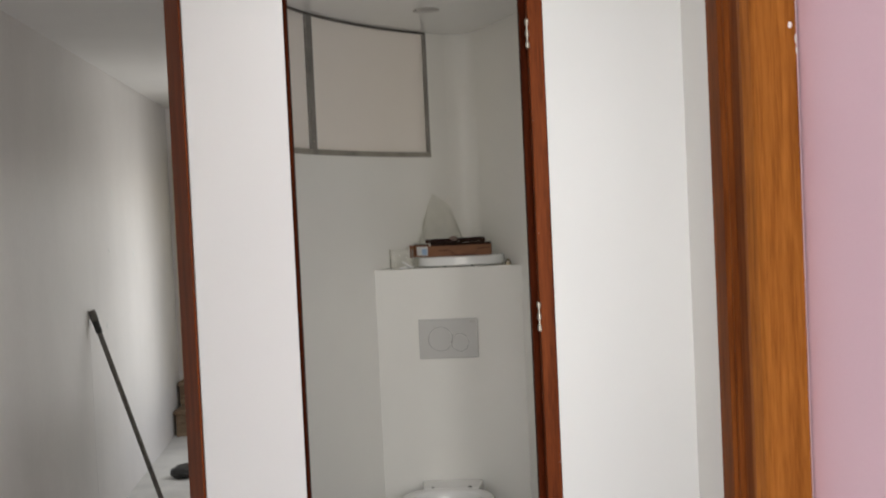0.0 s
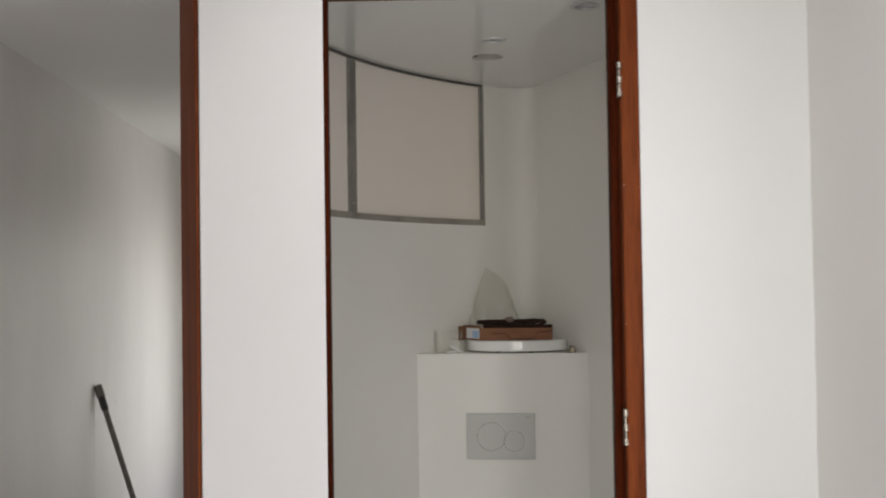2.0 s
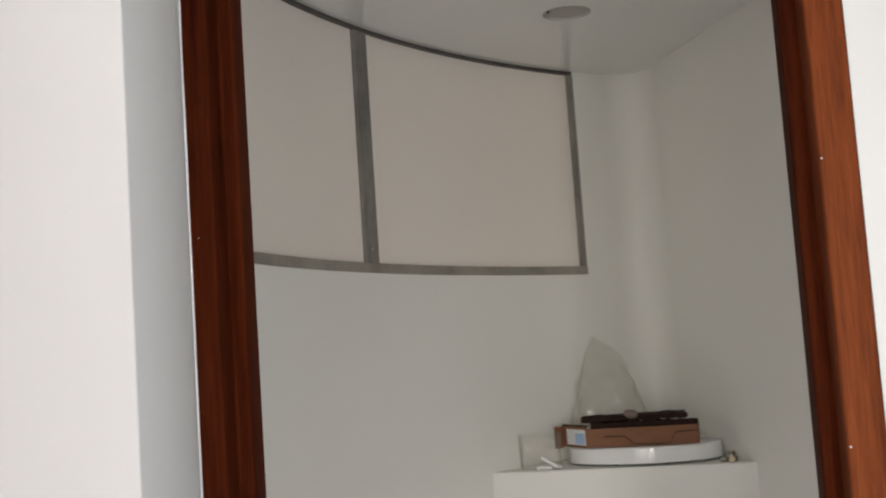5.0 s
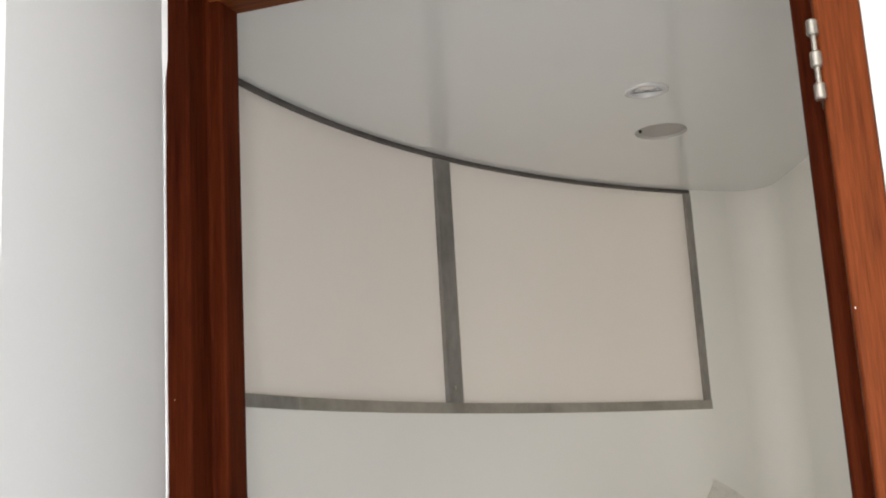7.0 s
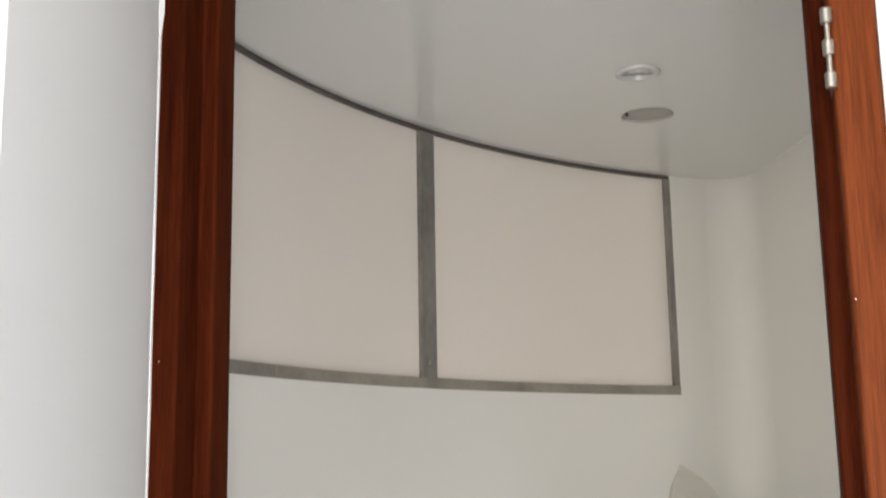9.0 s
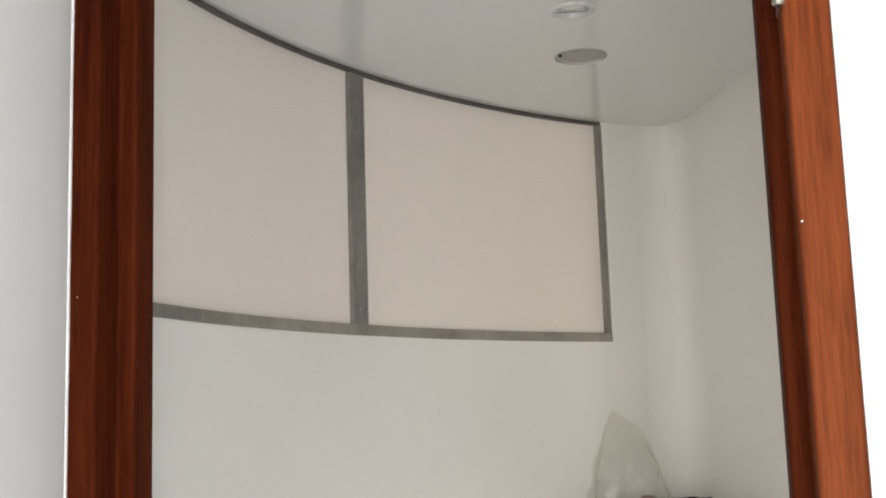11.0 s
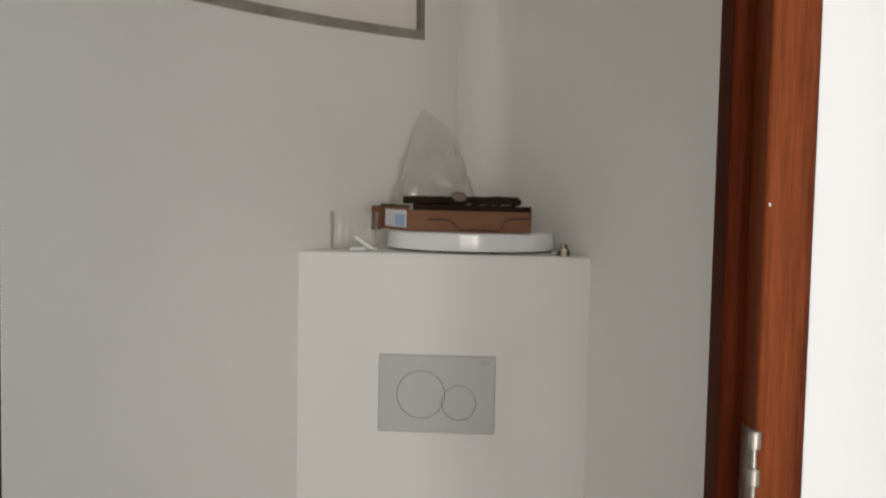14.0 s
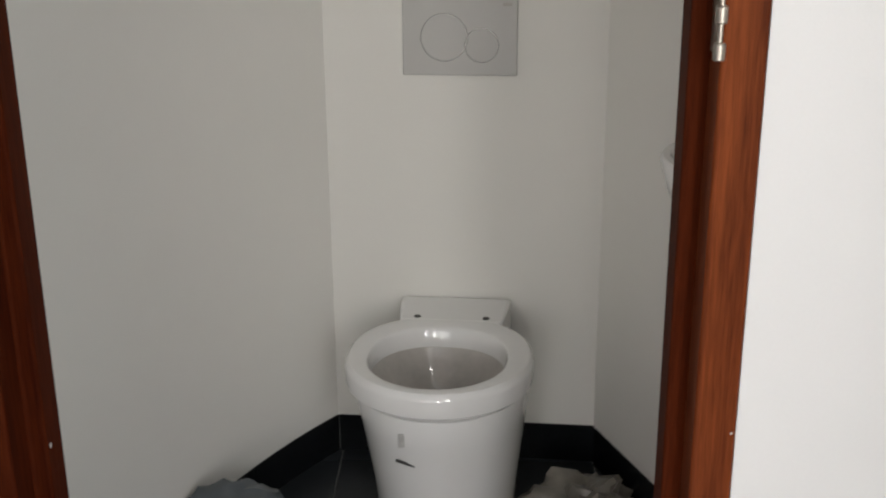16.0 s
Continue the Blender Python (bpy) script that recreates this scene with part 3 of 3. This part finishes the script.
# ---- toilet ----
TM = Matrix(((ALONG.x, INTO.x, 0, -0.306), (ALONG.y, INTO.y, 0, 1.3345), (0, 0, 1, 0), (0, 0, 0, 1)))
RIM = 0.407


def egg(hw, y_front, y_back, z, n=44, sq=2.3, cx=0.0):
    """An egg-shaped loop: half width, front and back ends (front is towards -y)."""
    cy = y_back - (y_back - y_front) * 0.5
    out = []
    for i in range(n):
        a = 2 * math.pi * i / n
        c, s = math.cos(a), math.sin(a)
        k = sq if s > 0 else 2.0
        x = math.copysign(abs(c) ** (2 / k), c) * hw
        y = math.copysign(abs(s) ** (2 / k), s)
        out.append((cx + x, cy + y * ((y_back - cy) if y > 0 else (cy - y_front)), z))
    return out


toilet = thing("toilet", (TM.translation.x, TM.translation.y - 0.25, 0), "white porcelain toilet pan without seat, unused", "toilet")
outer = [egg(0.142, -0.437, -0.06, 0.0, cx=0.002), egg(0.146, -0.444, -0.055, 0.02, cx=0.002), egg(0.157, -0.460, -0.06, 0.14, cx=0.002), egg(0.173, -0.489, -0.075, 0.27), egg(0.1805, -0.505, -0.085, 0.340, cx=-0.002), egg(0.180, -0.504, -0.085, 0.3425, cx=-0.002), egg(0.173, -0.496, -0.09, 0.3445, cx=-0.002),
         egg(0.173, -0.496, -0.10, 0.352, cx=-0.003), egg(0.188, -0.514, -0.115, 0.3535, cx=-0.004), egg(0.191, -0.519, -0.120, 0.358, cx=-0.004), egg(0.1925, -0.522, -0.122, 0.392, cx=-0.004), egg(0.190, -0.519, -0.124, 0.401, cx=-0.004), egg(0.183, -0.512, -0.130, RIM, cx=-0.004),
         egg(0.147, -0.494, -0.180, RIM + 0.001, cx=-0.006), egg(0.142, -0.489, -0.186, RIM - 0.002, cx=-0.006), egg(0.139, -0.485, -0.190, RIM - 0.009, cx=-0.006), egg(0.137, -0.481, -0.194, RIM - 0.042, cx=-0.006)]
pan = part("pan", local(rings(outer, True, False), TM), PORCELAIN, toilet, smooth=True)
# the bowl below the rim is greyer than the pan
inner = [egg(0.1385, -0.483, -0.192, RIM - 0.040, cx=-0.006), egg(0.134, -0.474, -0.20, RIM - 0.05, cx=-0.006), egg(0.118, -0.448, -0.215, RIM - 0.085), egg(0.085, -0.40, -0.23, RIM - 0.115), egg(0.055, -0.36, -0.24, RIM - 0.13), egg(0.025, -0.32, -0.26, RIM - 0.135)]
part("bowl_inside", local(rings(inner, False, True), TM), BOWL_GREY, toilet, "grey glazed bowl", smooth=True)
part("ledge", local(prism([(-0.111, -0.150), (-0.121, -0.07), (-0.1265, -0.004), (0.1265, -0.004), (0.121, -0.07), (0.113, -0.150)], 0.30, RIM + 0.0015), TM), PORCELAIN, toilet, "rear ledge with seat holes", bevel=0.008)
part("pedestal_back", local(prism([(-0.105, -0.12), (-0.11, -0.006), (0.11, -0.006), (0.105, -0.12)], 0.0, 0.31), TM), PORCELAIN, toilet, bevel=0.01)
# no holes are cut: dark discs stand for the shade inside them
for x in (-0.0735, 0.0770):
    part("seat_hole", local(cylinder(x, -0.132, RIM - 0.001, RIM + 0.0032, 0.0075, 16), TM), MARK, toilet, "dark disc in place of a seat fixing hole")
for cx, cz, w, h, rot, mat, lb in ((-0.052, 0.236, 0.042, 0.004, -20, MARK, "short dark tape stroke"), (-0.060, 0.292, 0.012, 0.03, 6, SMUDGE, "grey glue smudge")):
    q = math.tan(radians(rot))
    yf = -0.4565 - (cz - 0.14) * 0.2 + 0.003
    bm = prism([(cx - w / 2, -0.003), (cx + w / 2, -0.003), (cx + w / 2, 0.003), (cx - w / 2, 0.003)], -h / 2, h / 2)
    for v in bm.verts:
        v.co.z += (v.co.x - cx) * q
        v.co.y += yf - (v.co.z) * 0.2
        v.co.z += cz
    part("mark", local(bm, TM), mat, toilet, lb)


# ---- things on the boxing ----
def on_box(along, into, z):
    p = Vector((-0.306, 1.3345)) + ALONG * along + INTO * into
    return Vector((p.x, p.y, BOX_TOP + z))


BM = Matrix(((ALONG.x, INTO.x, 0, -0.306), (ALONG.y, INTO.y, 0, 1.3345), (0, 0, 1, BOX_TOP), (0, 0, 0, 1)))
seat = thing("seat_and_lid", on_box(0.07, 0.15, 0), "glossy white toilet seat with lid lying on the boxing", "toilet seat")


def seat_loop(hw, yf, yb, z):
    return egg(hw, yf, yb, z, 48, 2.6, 0.068)


part("lid", local(rings([seat_loop(0.170, 0.026, 0.236, 0.0045), seat_loop(0.181, 0.0125, 0.246, 0.0045), seat_loop(0.184, 0.009, 0.249, 0.0065), seat_loop(0.1845, 0.0085, 0.2495, 0.012), seat_loop(0.183, 0.0095, 0.248, 0.040), seat_loop(0.180, 0.013, 0.246, 0.0435), seat_loop(0.165, 0.035, 0.23, 0.0455)]), BM), SEAT_WHITE, seat, smooth=True)
for x in (0.0, 0.12):
    part("buffer", local(cylinder(x, 0.05 if x else 0.06, 0.0, 0.0046, 0.008), BM), BLACK, seat, "dark rubber buffer")

carton = thing("cardboard_box", on_box(0.07, 0.12, 0.045), "open brown cardboard carton with a pale blue label", "box")
CZ = 0.0455
t = 0.003
part("front_wall", local(box(-0.062, 0.199, 0.030, 0.030 + t, CZ, CZ + 0.044), BM), CARD, carton)
part("back_wall", local(box(-0.062, 0.199, 0.150, 0.150 + t, CZ, CZ + 0.044), BM), CARD, carton)
part("end_wall", local(box(0.196, 0.199, 0.033, 0.150, CZ, CZ + 0.044), BM), CARD, carton)
part("base", local(box(-0.062, 0.196, 0.033, 0.150, CZ, CZ + t), BM), CARD, carton)
flap = part("end_flap", local(prism([(-0.0625, 0.031), (-0.060, 0.033), (-0.1275, 0.121), (-0.130, 0.1195)], CZ, CZ + 0.050), BM), CARD, carton, "open end flap")
part("torn_edge", local(prism([(-0.0625, 0.029), (-0.058, 0.031), (-0.1255, 0.121), (-0.131, 0.1185)], CZ + 0.0502, CZ + 0.053), BM), DARK_CARD, flap, "dark torn top edge")
side = prism([(-0.1285, 0.1180), (-0.1460, 0.0965), (-0.1480, 0.0980), (-0.1305, 0.1195)], CZ - 0.004, CZ + 0.049)
part("side_flap", local(side, BM), CARD, carton, "tan flap bent outwards")


def on_flap(u, out):
    return (-0.0625 - 0.0675 * u - 0.795 * out, 0.031 + 0.0885 * u - 0.606 * out)


for u0, u1, out, z0, z1, mat, lb in ((0.04, 0.80, 0.0015, 0.006, 0.043, LABEL_WHITE, "white printed label"), (0.07, 0.42, 0.0025, 0.008, 0.034, LABEL_BLUE, "pale blue label field")):
    part("label", local(prism([on_flap(u0, 0.0), on_flap(u1, 0.0), on_flap(u1, out), on_flap(u0, out)], CZ + z0, CZ + z1), BM), mat, flap, lb)
# folded tongue on the front of the carton
upper = [(-0.020, 0.027), (0.027, 0.026), (0.050, 0.006), (0.132, 0.005), (0.147, 0.030), (0.196, 0.033)]
lower = [(x, z - 0.0032) for x, z in upper]
bm = bmesh.new()
skin = [[[bm.verts.new((x, y, CZ + z)) for x, z in row] for row in (upper, lower)] for y in (0.0286, 0.0302)]
for i in range(5):
    for u in skin:
        bm.faces.new((u[0][i], u[0][i + 1], u[1][i + 1], u[1][i]))
    for k in (0, 1):
        bm.faces.new((skin[0][k][i], skin[0][k][i + 1], skin[1][k][i + 1], skin[1][k][i]))
for i in (0, 5):
    bm.faces.new((skin[0][0][i], skin[0][1][i], skin[1][1][i], skin[1][0][i]))
part("tongue_fold", local(bm, BM), FOLD, carton, "dark fold line")


def crumple(nx, ny, size, seed, rough, thick=0.004):
    bm = bmesh.new()
    vs = [[bm.verts.new((size[0] * (i / nx), size[1] * (j / ny), rough * noise.noise((i * 0.9, j * 0.9, seed)))) for j in range(ny + 1)] for i in range(nx + 1)]
    for i in range(nx):
        for j in range(ny):
            bm.faces.new((vs[i][j], vs[i + 1][j], vs[i + 1][j + 1], vs[i][j + 1]))
    r = bmesh.ops.extrude_face_region(bm, geom=bm.faces[:])
    bmesh.ops.translate(bm, vec=(0, 0, thick), verts=[v for v in r["geom"] if isinstance(v, bmesh.types.BMVert)])
    return bm


lining = thing("dark_lid_flap", on_box(0.06, 0.08, 0.09), "dark brown torn lid lying over the carton", "lid")
bm = crumple(18, 6, (0.250, 0.11), 3.3, 0.006, 0.014)
part("sheet", local(bm, BM @ pose(-0.052, 0.034, 0.090, -3, 0.8, 0)), DARK_CARD, lining, smooth=True)
bm = crumple(18, 6, (0.245, 0.085), 8.3, 0.005, 0.013)
part("flap", local(bm, BM @ pose(-0.074, 0.040, 0.103, 0, -0.6, 1)), DARK_CARD, lining, smooth=True)
bm = crumple(10, 4, (0.115, 0.075), 5.7, 0.008, 0.008)
part("flap", local(bm, BM @ pose(0.062, 0.045, 0.110, -4, 2, 2)), DARK_CARD, lining, "brown curled flap", smooth=True)
knob = bmesh.new()
bmesh.ops.create_uvsphere(knob, u_segments=14, v_segments=8, radius=0.02)
for v in knob.verts:
    v.co = Vector((v.co.x * 1.0, v.co.y * 0.8, v.co.z * 0.55)) * (1 + 0.25 * noise.noise(v.co * 60))
part("crumpled_scrap", local(knob, BM @ pose(0.045, 0.05, 0.119)), SCRAP, lining, smooth=True)


def film_bag(base, height, seed, n=72, m=36):
    """A limp bag: a full shoulder on one side, drawn in to an off-centre peak, with soft pleats."""
    loops = []
    for j in range(m + 1):
        f = j / m
        x0, x1 = -0.088 + 0.062 * f ** 3, 0.086 - 0.112 * f ** 4.5
        hw, cx, hd = max(0.004, (x1 - x0) / 2), (x0 + x1) / 2, 0.060 * (1 - f ** 3) + 0.004
        loop = []
        for i in range(n):
            a = 2 * math.pi * i / n
            c, s = math.cos(a), math.sin(a)
            k = 1 + 0.18 * noise.noise((c * 1.6, s * 1.6, f * 2.5 + seed)) + 0.24 * abs(noise.noise((c * 3.5, s * 3.5, f * 5 + seed))) - 0.06 + 0.07 * noise.noise((c * 9, s * 9, f * 13 + seed))
            loop.append((base[0] + cx + hw * k * c, base[1] + hd * k * s, base[2] + height * (f + 0.03 * noise.noise((c * 2, s * 2, f * 4 + seed)))))
        loops.append(loop)
    return rings(loops, False, True)


tagged(finish("plastic_bag", film_bag(on_box(-0.022, 0.195, 0.0), 0.308, 1.7), FILM, True), "crumpled clear plastic bag standing behind the carton", "plastic bag")
pack = thing("blister_pack", on_box(-0.182, 0.062, 0.0), "clear ribbed plastic pack standing on the boxing", "packaging")
bm = bmesh.new()
loops = []
for z, w, d in ((0.0008, 0.046, 0.030), (0.010, 0.048, 0.032), (0.050, 0.047, 0.031), (0.078, 0.049, 0.032), (0.082, 0.050, 0.033)):
    loop = []
    for i in range(120):
        a = 2 * math.pi * i / 120
        c, s = math.cos(a), math.sin(a)
        q = (abs(c) ** 6 + abs(s) ** 6) ** (-1 / 6) * (1 + 0.045 * math.cos(20 * a) + 0.05 * noise.noise((c * 3, s * 3, z * 40)))
        loop.append((-0.180 + w * q * c, 0.064 + d * q * s, z))
    loops.append(loop)
part("shell", local(rings(loops, True, False, bm), BM), FILM2, pack, smooth=True)
for k, (a, b, za, zb) in enumerate((((-0.172, 0.022), (-0.135, 0.020), 0.030, 0.006), ((-0.185, 0.028), (-0.150, 0.030), 0.004, 0.004), ((-0.160, 0.05), (-0.128, 0.030), 0.004, 0.006))):
    tagged(finish("plastic_peg", tube(on_box(a[0], a[1], za), on_box(b[0], b[1], zb), 0.0042), SEAT_WHITE, True), "small white plastic fixing peg on the boxing", "peg", "fixing pegs")
nut = thing("brass_fitting", on_box(0.268, 0.03, 0), "small brass threaded fitting on the boxing", "fitting")
part("hex_nut", local(cylinder(0.268, 0.03, 0.0, 0.011, 0.0130, 6), BM), BRASS, nut)
part("collar", local(rings([circle(0.268, 0.03, z, r, 18) for z, r in ((0.011, 0.0085), (0.0115, 0.0112), (0.0155, 0.0112), (0.016, 0.0085))]), BM), STEEL, nut, "bright steel collar", smooth=True)
part("thread", local(cylinder(0.268, 0.03, 0.016, 0.024, 0.0075, 14), BM), BRASS, nut, smooth=True)
part("stub", local(tube((0.244, 0.036, 0.0065), (0.258, 0.033, 0.0065), 0.0055), BM), STEEL, nut, smooth=True)

# ---- hand basin on the straight wall ----
basin = thing("hand_basin", (0.17, 0.80, 0.78), "small white wall-hung porcelain hand basin", "basin")


def basin_loop(rad, y, z, n=36):
    """A half-round loop against the wall."""
    c = Vector((right_x(0.80), 0.80))
    wall = Vector((-0.3478, 0.9376))
    out = []
    for i in range(n):
        a = 2 * math.pi * i / n
        rad_here = rad * 0.90
        u, v = math.cos(a) * rad_here * 1.15, math.sin(a)
        v = v * rad_here if v > 0 else v * 0.02
        p = c + wall * u + RN * (v + y)
        out.append((p.x, p.y, z - 0.028))
    return out


part("bowl", rings([basin_loop(0.07, 0.005, 0.755), basin_loop(0.11, 0.005, 0.775), basin_loop(0.145, 0.005, 0.83), basin_loop(0.158, 0.005, 0.875), basin_loop(0.160, 0.005, 0.888), basin_loop(0.156, 0.006, 0.893),
                    basin_loop(0.132, 0.016, 0.893), basin_loop(0.124, 0.018, 0.886), basin_loop(0.104, 0.022, 0.83), basin_loop(0.05, 0.03, 0.80)]), PORCELAIN, basin, smooth=True)

# ---- things on the toilet floor ----
def lump(c, r, seed, squash, rough):
    bm = bmesh.new()
    bmesh.ops.create_icosphere(bm, subdivisions=4, radius=1.0)
    for v in bm.verts:
        d = v.co.normalized()
        k = 1 + rough * noise.noise(d * 2.1 + Vector((seed, 0, 0))) + rough * 0.6 * abs(noise.noise(d * 5.3 + Vector((0, seed, 0)))) + rough * 0.25 * noise.noise(d * 13)
        v.co = Vector((c[0] + d.x * r[0] * k, c[1] + d.y * r[1] * k, max(0.0, c[2] + d.z * r[2] * k * squash)))
    return bm


tagged(finish("plastic_sack", lump((-0.745, 0.86, 0.06), (0.115, 0.11, 0.115), 2.2, 1.0, 0.22), BAG_GREY, True), "slumped grey-blue plastic sack on the tiled floor", "sack")
tagged(finish("wrapping_scrap", lump((-0.030, 1.07, 0.015), (0.105, 0.075, 0.058), 7.4, 1.0, 0.6), PAPER, True), "crumpled pale plastic wrapping on the tiled floor", "wrapping")

# ---- hall things ----
rod = thing("broom_handle", (-1.78, 2.5, 0), "dark worn broom handle leaning on the hall wall", "broom handle")
R_TOP, R_LOW = Vector((-2.066, 2.346, 1.090)), Vector((-1.780, 2.500, 0.0))
part("shaft", tube(R_LOW, R_TOP, 0.0125, n=14), ROD, rod, smooth=True)
d = (R_TOP - R_LOW).normalized()
part("cap", tube(R_TOP - d * 0.030, R_TOP + d * 0.022, 0.0195, 0.0185, n=14), ROD, rod, "worn grey end cap", smooth=True)
part("band", tube(R_TOP - d * 0.095, R_TOP - d * 0.030, 0.0165, n=14), BLACK, rod, "black plastic band", smooth=True)
shoe = finish("black_tool_case", lump((-1.895, 3.46, 0.03), (0.085, 0.09, 0.042), 4.2, 1.0, 0.15), BLACK, True)
tagged(shoe, "small black bundle lying on the hall floor", "bundle")
for k, (y0, z1) in enumerate(((4.72, 0.19), (4.96, 0.36))):
    st = thing("stair_step", (-1.9, y0, 0), "raw wooden stair step at the hall's end", "step", "stair steps")
    part("riser", box(hall_x(y0) + 0.02, -1.45, y0 + 0.02, 5.14, 0 if k == 0 else 0.192, z1 - 0.03), STEP_WOOD, st)
    part("tread", box(hall_x(y0) + 0.015, -1.44, y0 - 0.015, 5.145, z1 - 0.03, z1), STEP_WOOD, st, "dusty tread", bevel=0.004)
end_door = thing("door_4", (-1.8, 5.12, 0.36), "cream painted end door in its casing", "door", kind="structure")
part("casing", box(-2.245, -2.195, 5.10, 5.149, 0.362, 2.10), CREAM, end_door, bevel=0.004)
part("casing", box(-2.195, -1.45, 5.10, 5.149, 2.05, 2.10), CREAM, end_door, bevel=0.004)
part("door_leaf", box(-2.19, -1.46, 5.115, 5.145, 0.365, 2.045), CREAM, end_door)
for z in (0.55, 0.78, 1.2, 1.9):
    part("hinge", box(-2.212, -2.178, 5.094, 5.101, z - 0.045, z + 0.045), ROD, end_door, "dark brown hinge")
# hairline joint in the plaster below the broom handle
bm = bmesh.new()
loops = []
for i in range(40):
    z = 0.02 + 1.06 * i / 39
    y = 2.33 + 0.012 * noise.noise((z * 4, 1.3, 0))
    x = hall_x(y)
    loops.append([(x - 0.002, y - 0.0022, z), (x + 0.0008, y, z), (x - 0.002, y + 0.0022, z)])
tagged(finish("plaster_crack", rings(loops, bm=bm), SMUDGE, True), "fine grey hairline crack in the hall plaster", "crack", kind="structure")
# filler spots on the hall wall
for y, z, r in ((3.05, 1.72, 0.022), (3.6, 1.36, 0.02), (2.9, 1.4, 0.013), (2.75, 1.0, 0.018)):
    n = 10
    x = hall_x(y)
    bm = rings([[(x + e - 0.083 * math.cos(2 * math.pi * i / n) * r * k, y + r * k * math.cos(2 * math.pi * i / n) * (1 + 0.3 * math.sin(i * 2.3)), z + 1.4 * r * k * math.sin(2 * math.pi * i / n)) for i in range(n)]
                for e, k in ((-0.001, 1.0), (0.0025, 0.7))])
    tagged(finish("filler_spot", bm, CAULK, True), "small white filler spot on the hall wall", "filler spot", "filler spots", "structure")

# ---- tiles, last ----
def tile_mesh(w, d, h, e):
    bm = bmesh.new()
    loops = [[(-w, -d, 0), (w, -d, 0), (w, d, 0), (-w, d, 0)], [(-w, -d, h - e), (w, -d, h - e), (w, d, h - e), (-w, d, h - e)],
             [(-w + e, -d + e, h), (w - e, -d + e, h), (w - e, d - e, h), (-w + e, d - e, h)]]
    rings(loops, bm=bm)
    me = bpy.data.meshes.new("tile")
    bmesh.ops.recalc_face_normals(bm, faces=bm.faces)
    bm.to_mesh(me)
    bm.free()
    return me


TS = 0.30
me = tile_mesh(TS / 2 - 0.0018, TS / 2 - 0.0018, 0.008, 0.001)
me.materials.append(TILE)
for i in range(-2, 5):
    for j in range(0, 6):
        ob = new("tile", me)
        ob.matrix_basis = pose(-0.583 + TS * (i + 0.5), 0.10 + TS * (j + 0.5), -0.0065 + 0.0006 * random.random())
        ob.parent = floor


def skirt_tiles(parent, p0, p1, normal):
    """Flat skirting tiles from p0 to p1, standing on the normal's side."""
    run = (p1 - p0).length
    n = max(1, round(run / TS))
    u = (p1 - p0) / run
    for i in range(n):
        a, b = p0 + u * (run * i / n + 0.0012), p0 + u * (run * (i + 1) / n - 0.0012)
        o = normal * 0.006
        part("tile", prism([tuple(a + normal * 0.0015), tuple(b + normal * 0.0015), tuple(b + o), tuple(a + o)], 0.0, 0.0945), SKIRT_TILE, parent)


skirt_tiles(skirt_box, BOX_L + ALONG * 0.005, BOX_R - ALONG * 0.004, -INTO)
skirt_tiles(skirt_right, r0, r1, RN)
step = math.degrees(TS / RAD)
a = 143.6
while a < 185:
    b = min(a + step, 186)
    part("tile", arc_piece(b - 0.04, a + 0.04, RAD - 0.006, RAD - 0.0015, 0.0, 0.0945, 1.6), SKIRT_TILE, skirt_arc, smooth=True)
    a += step
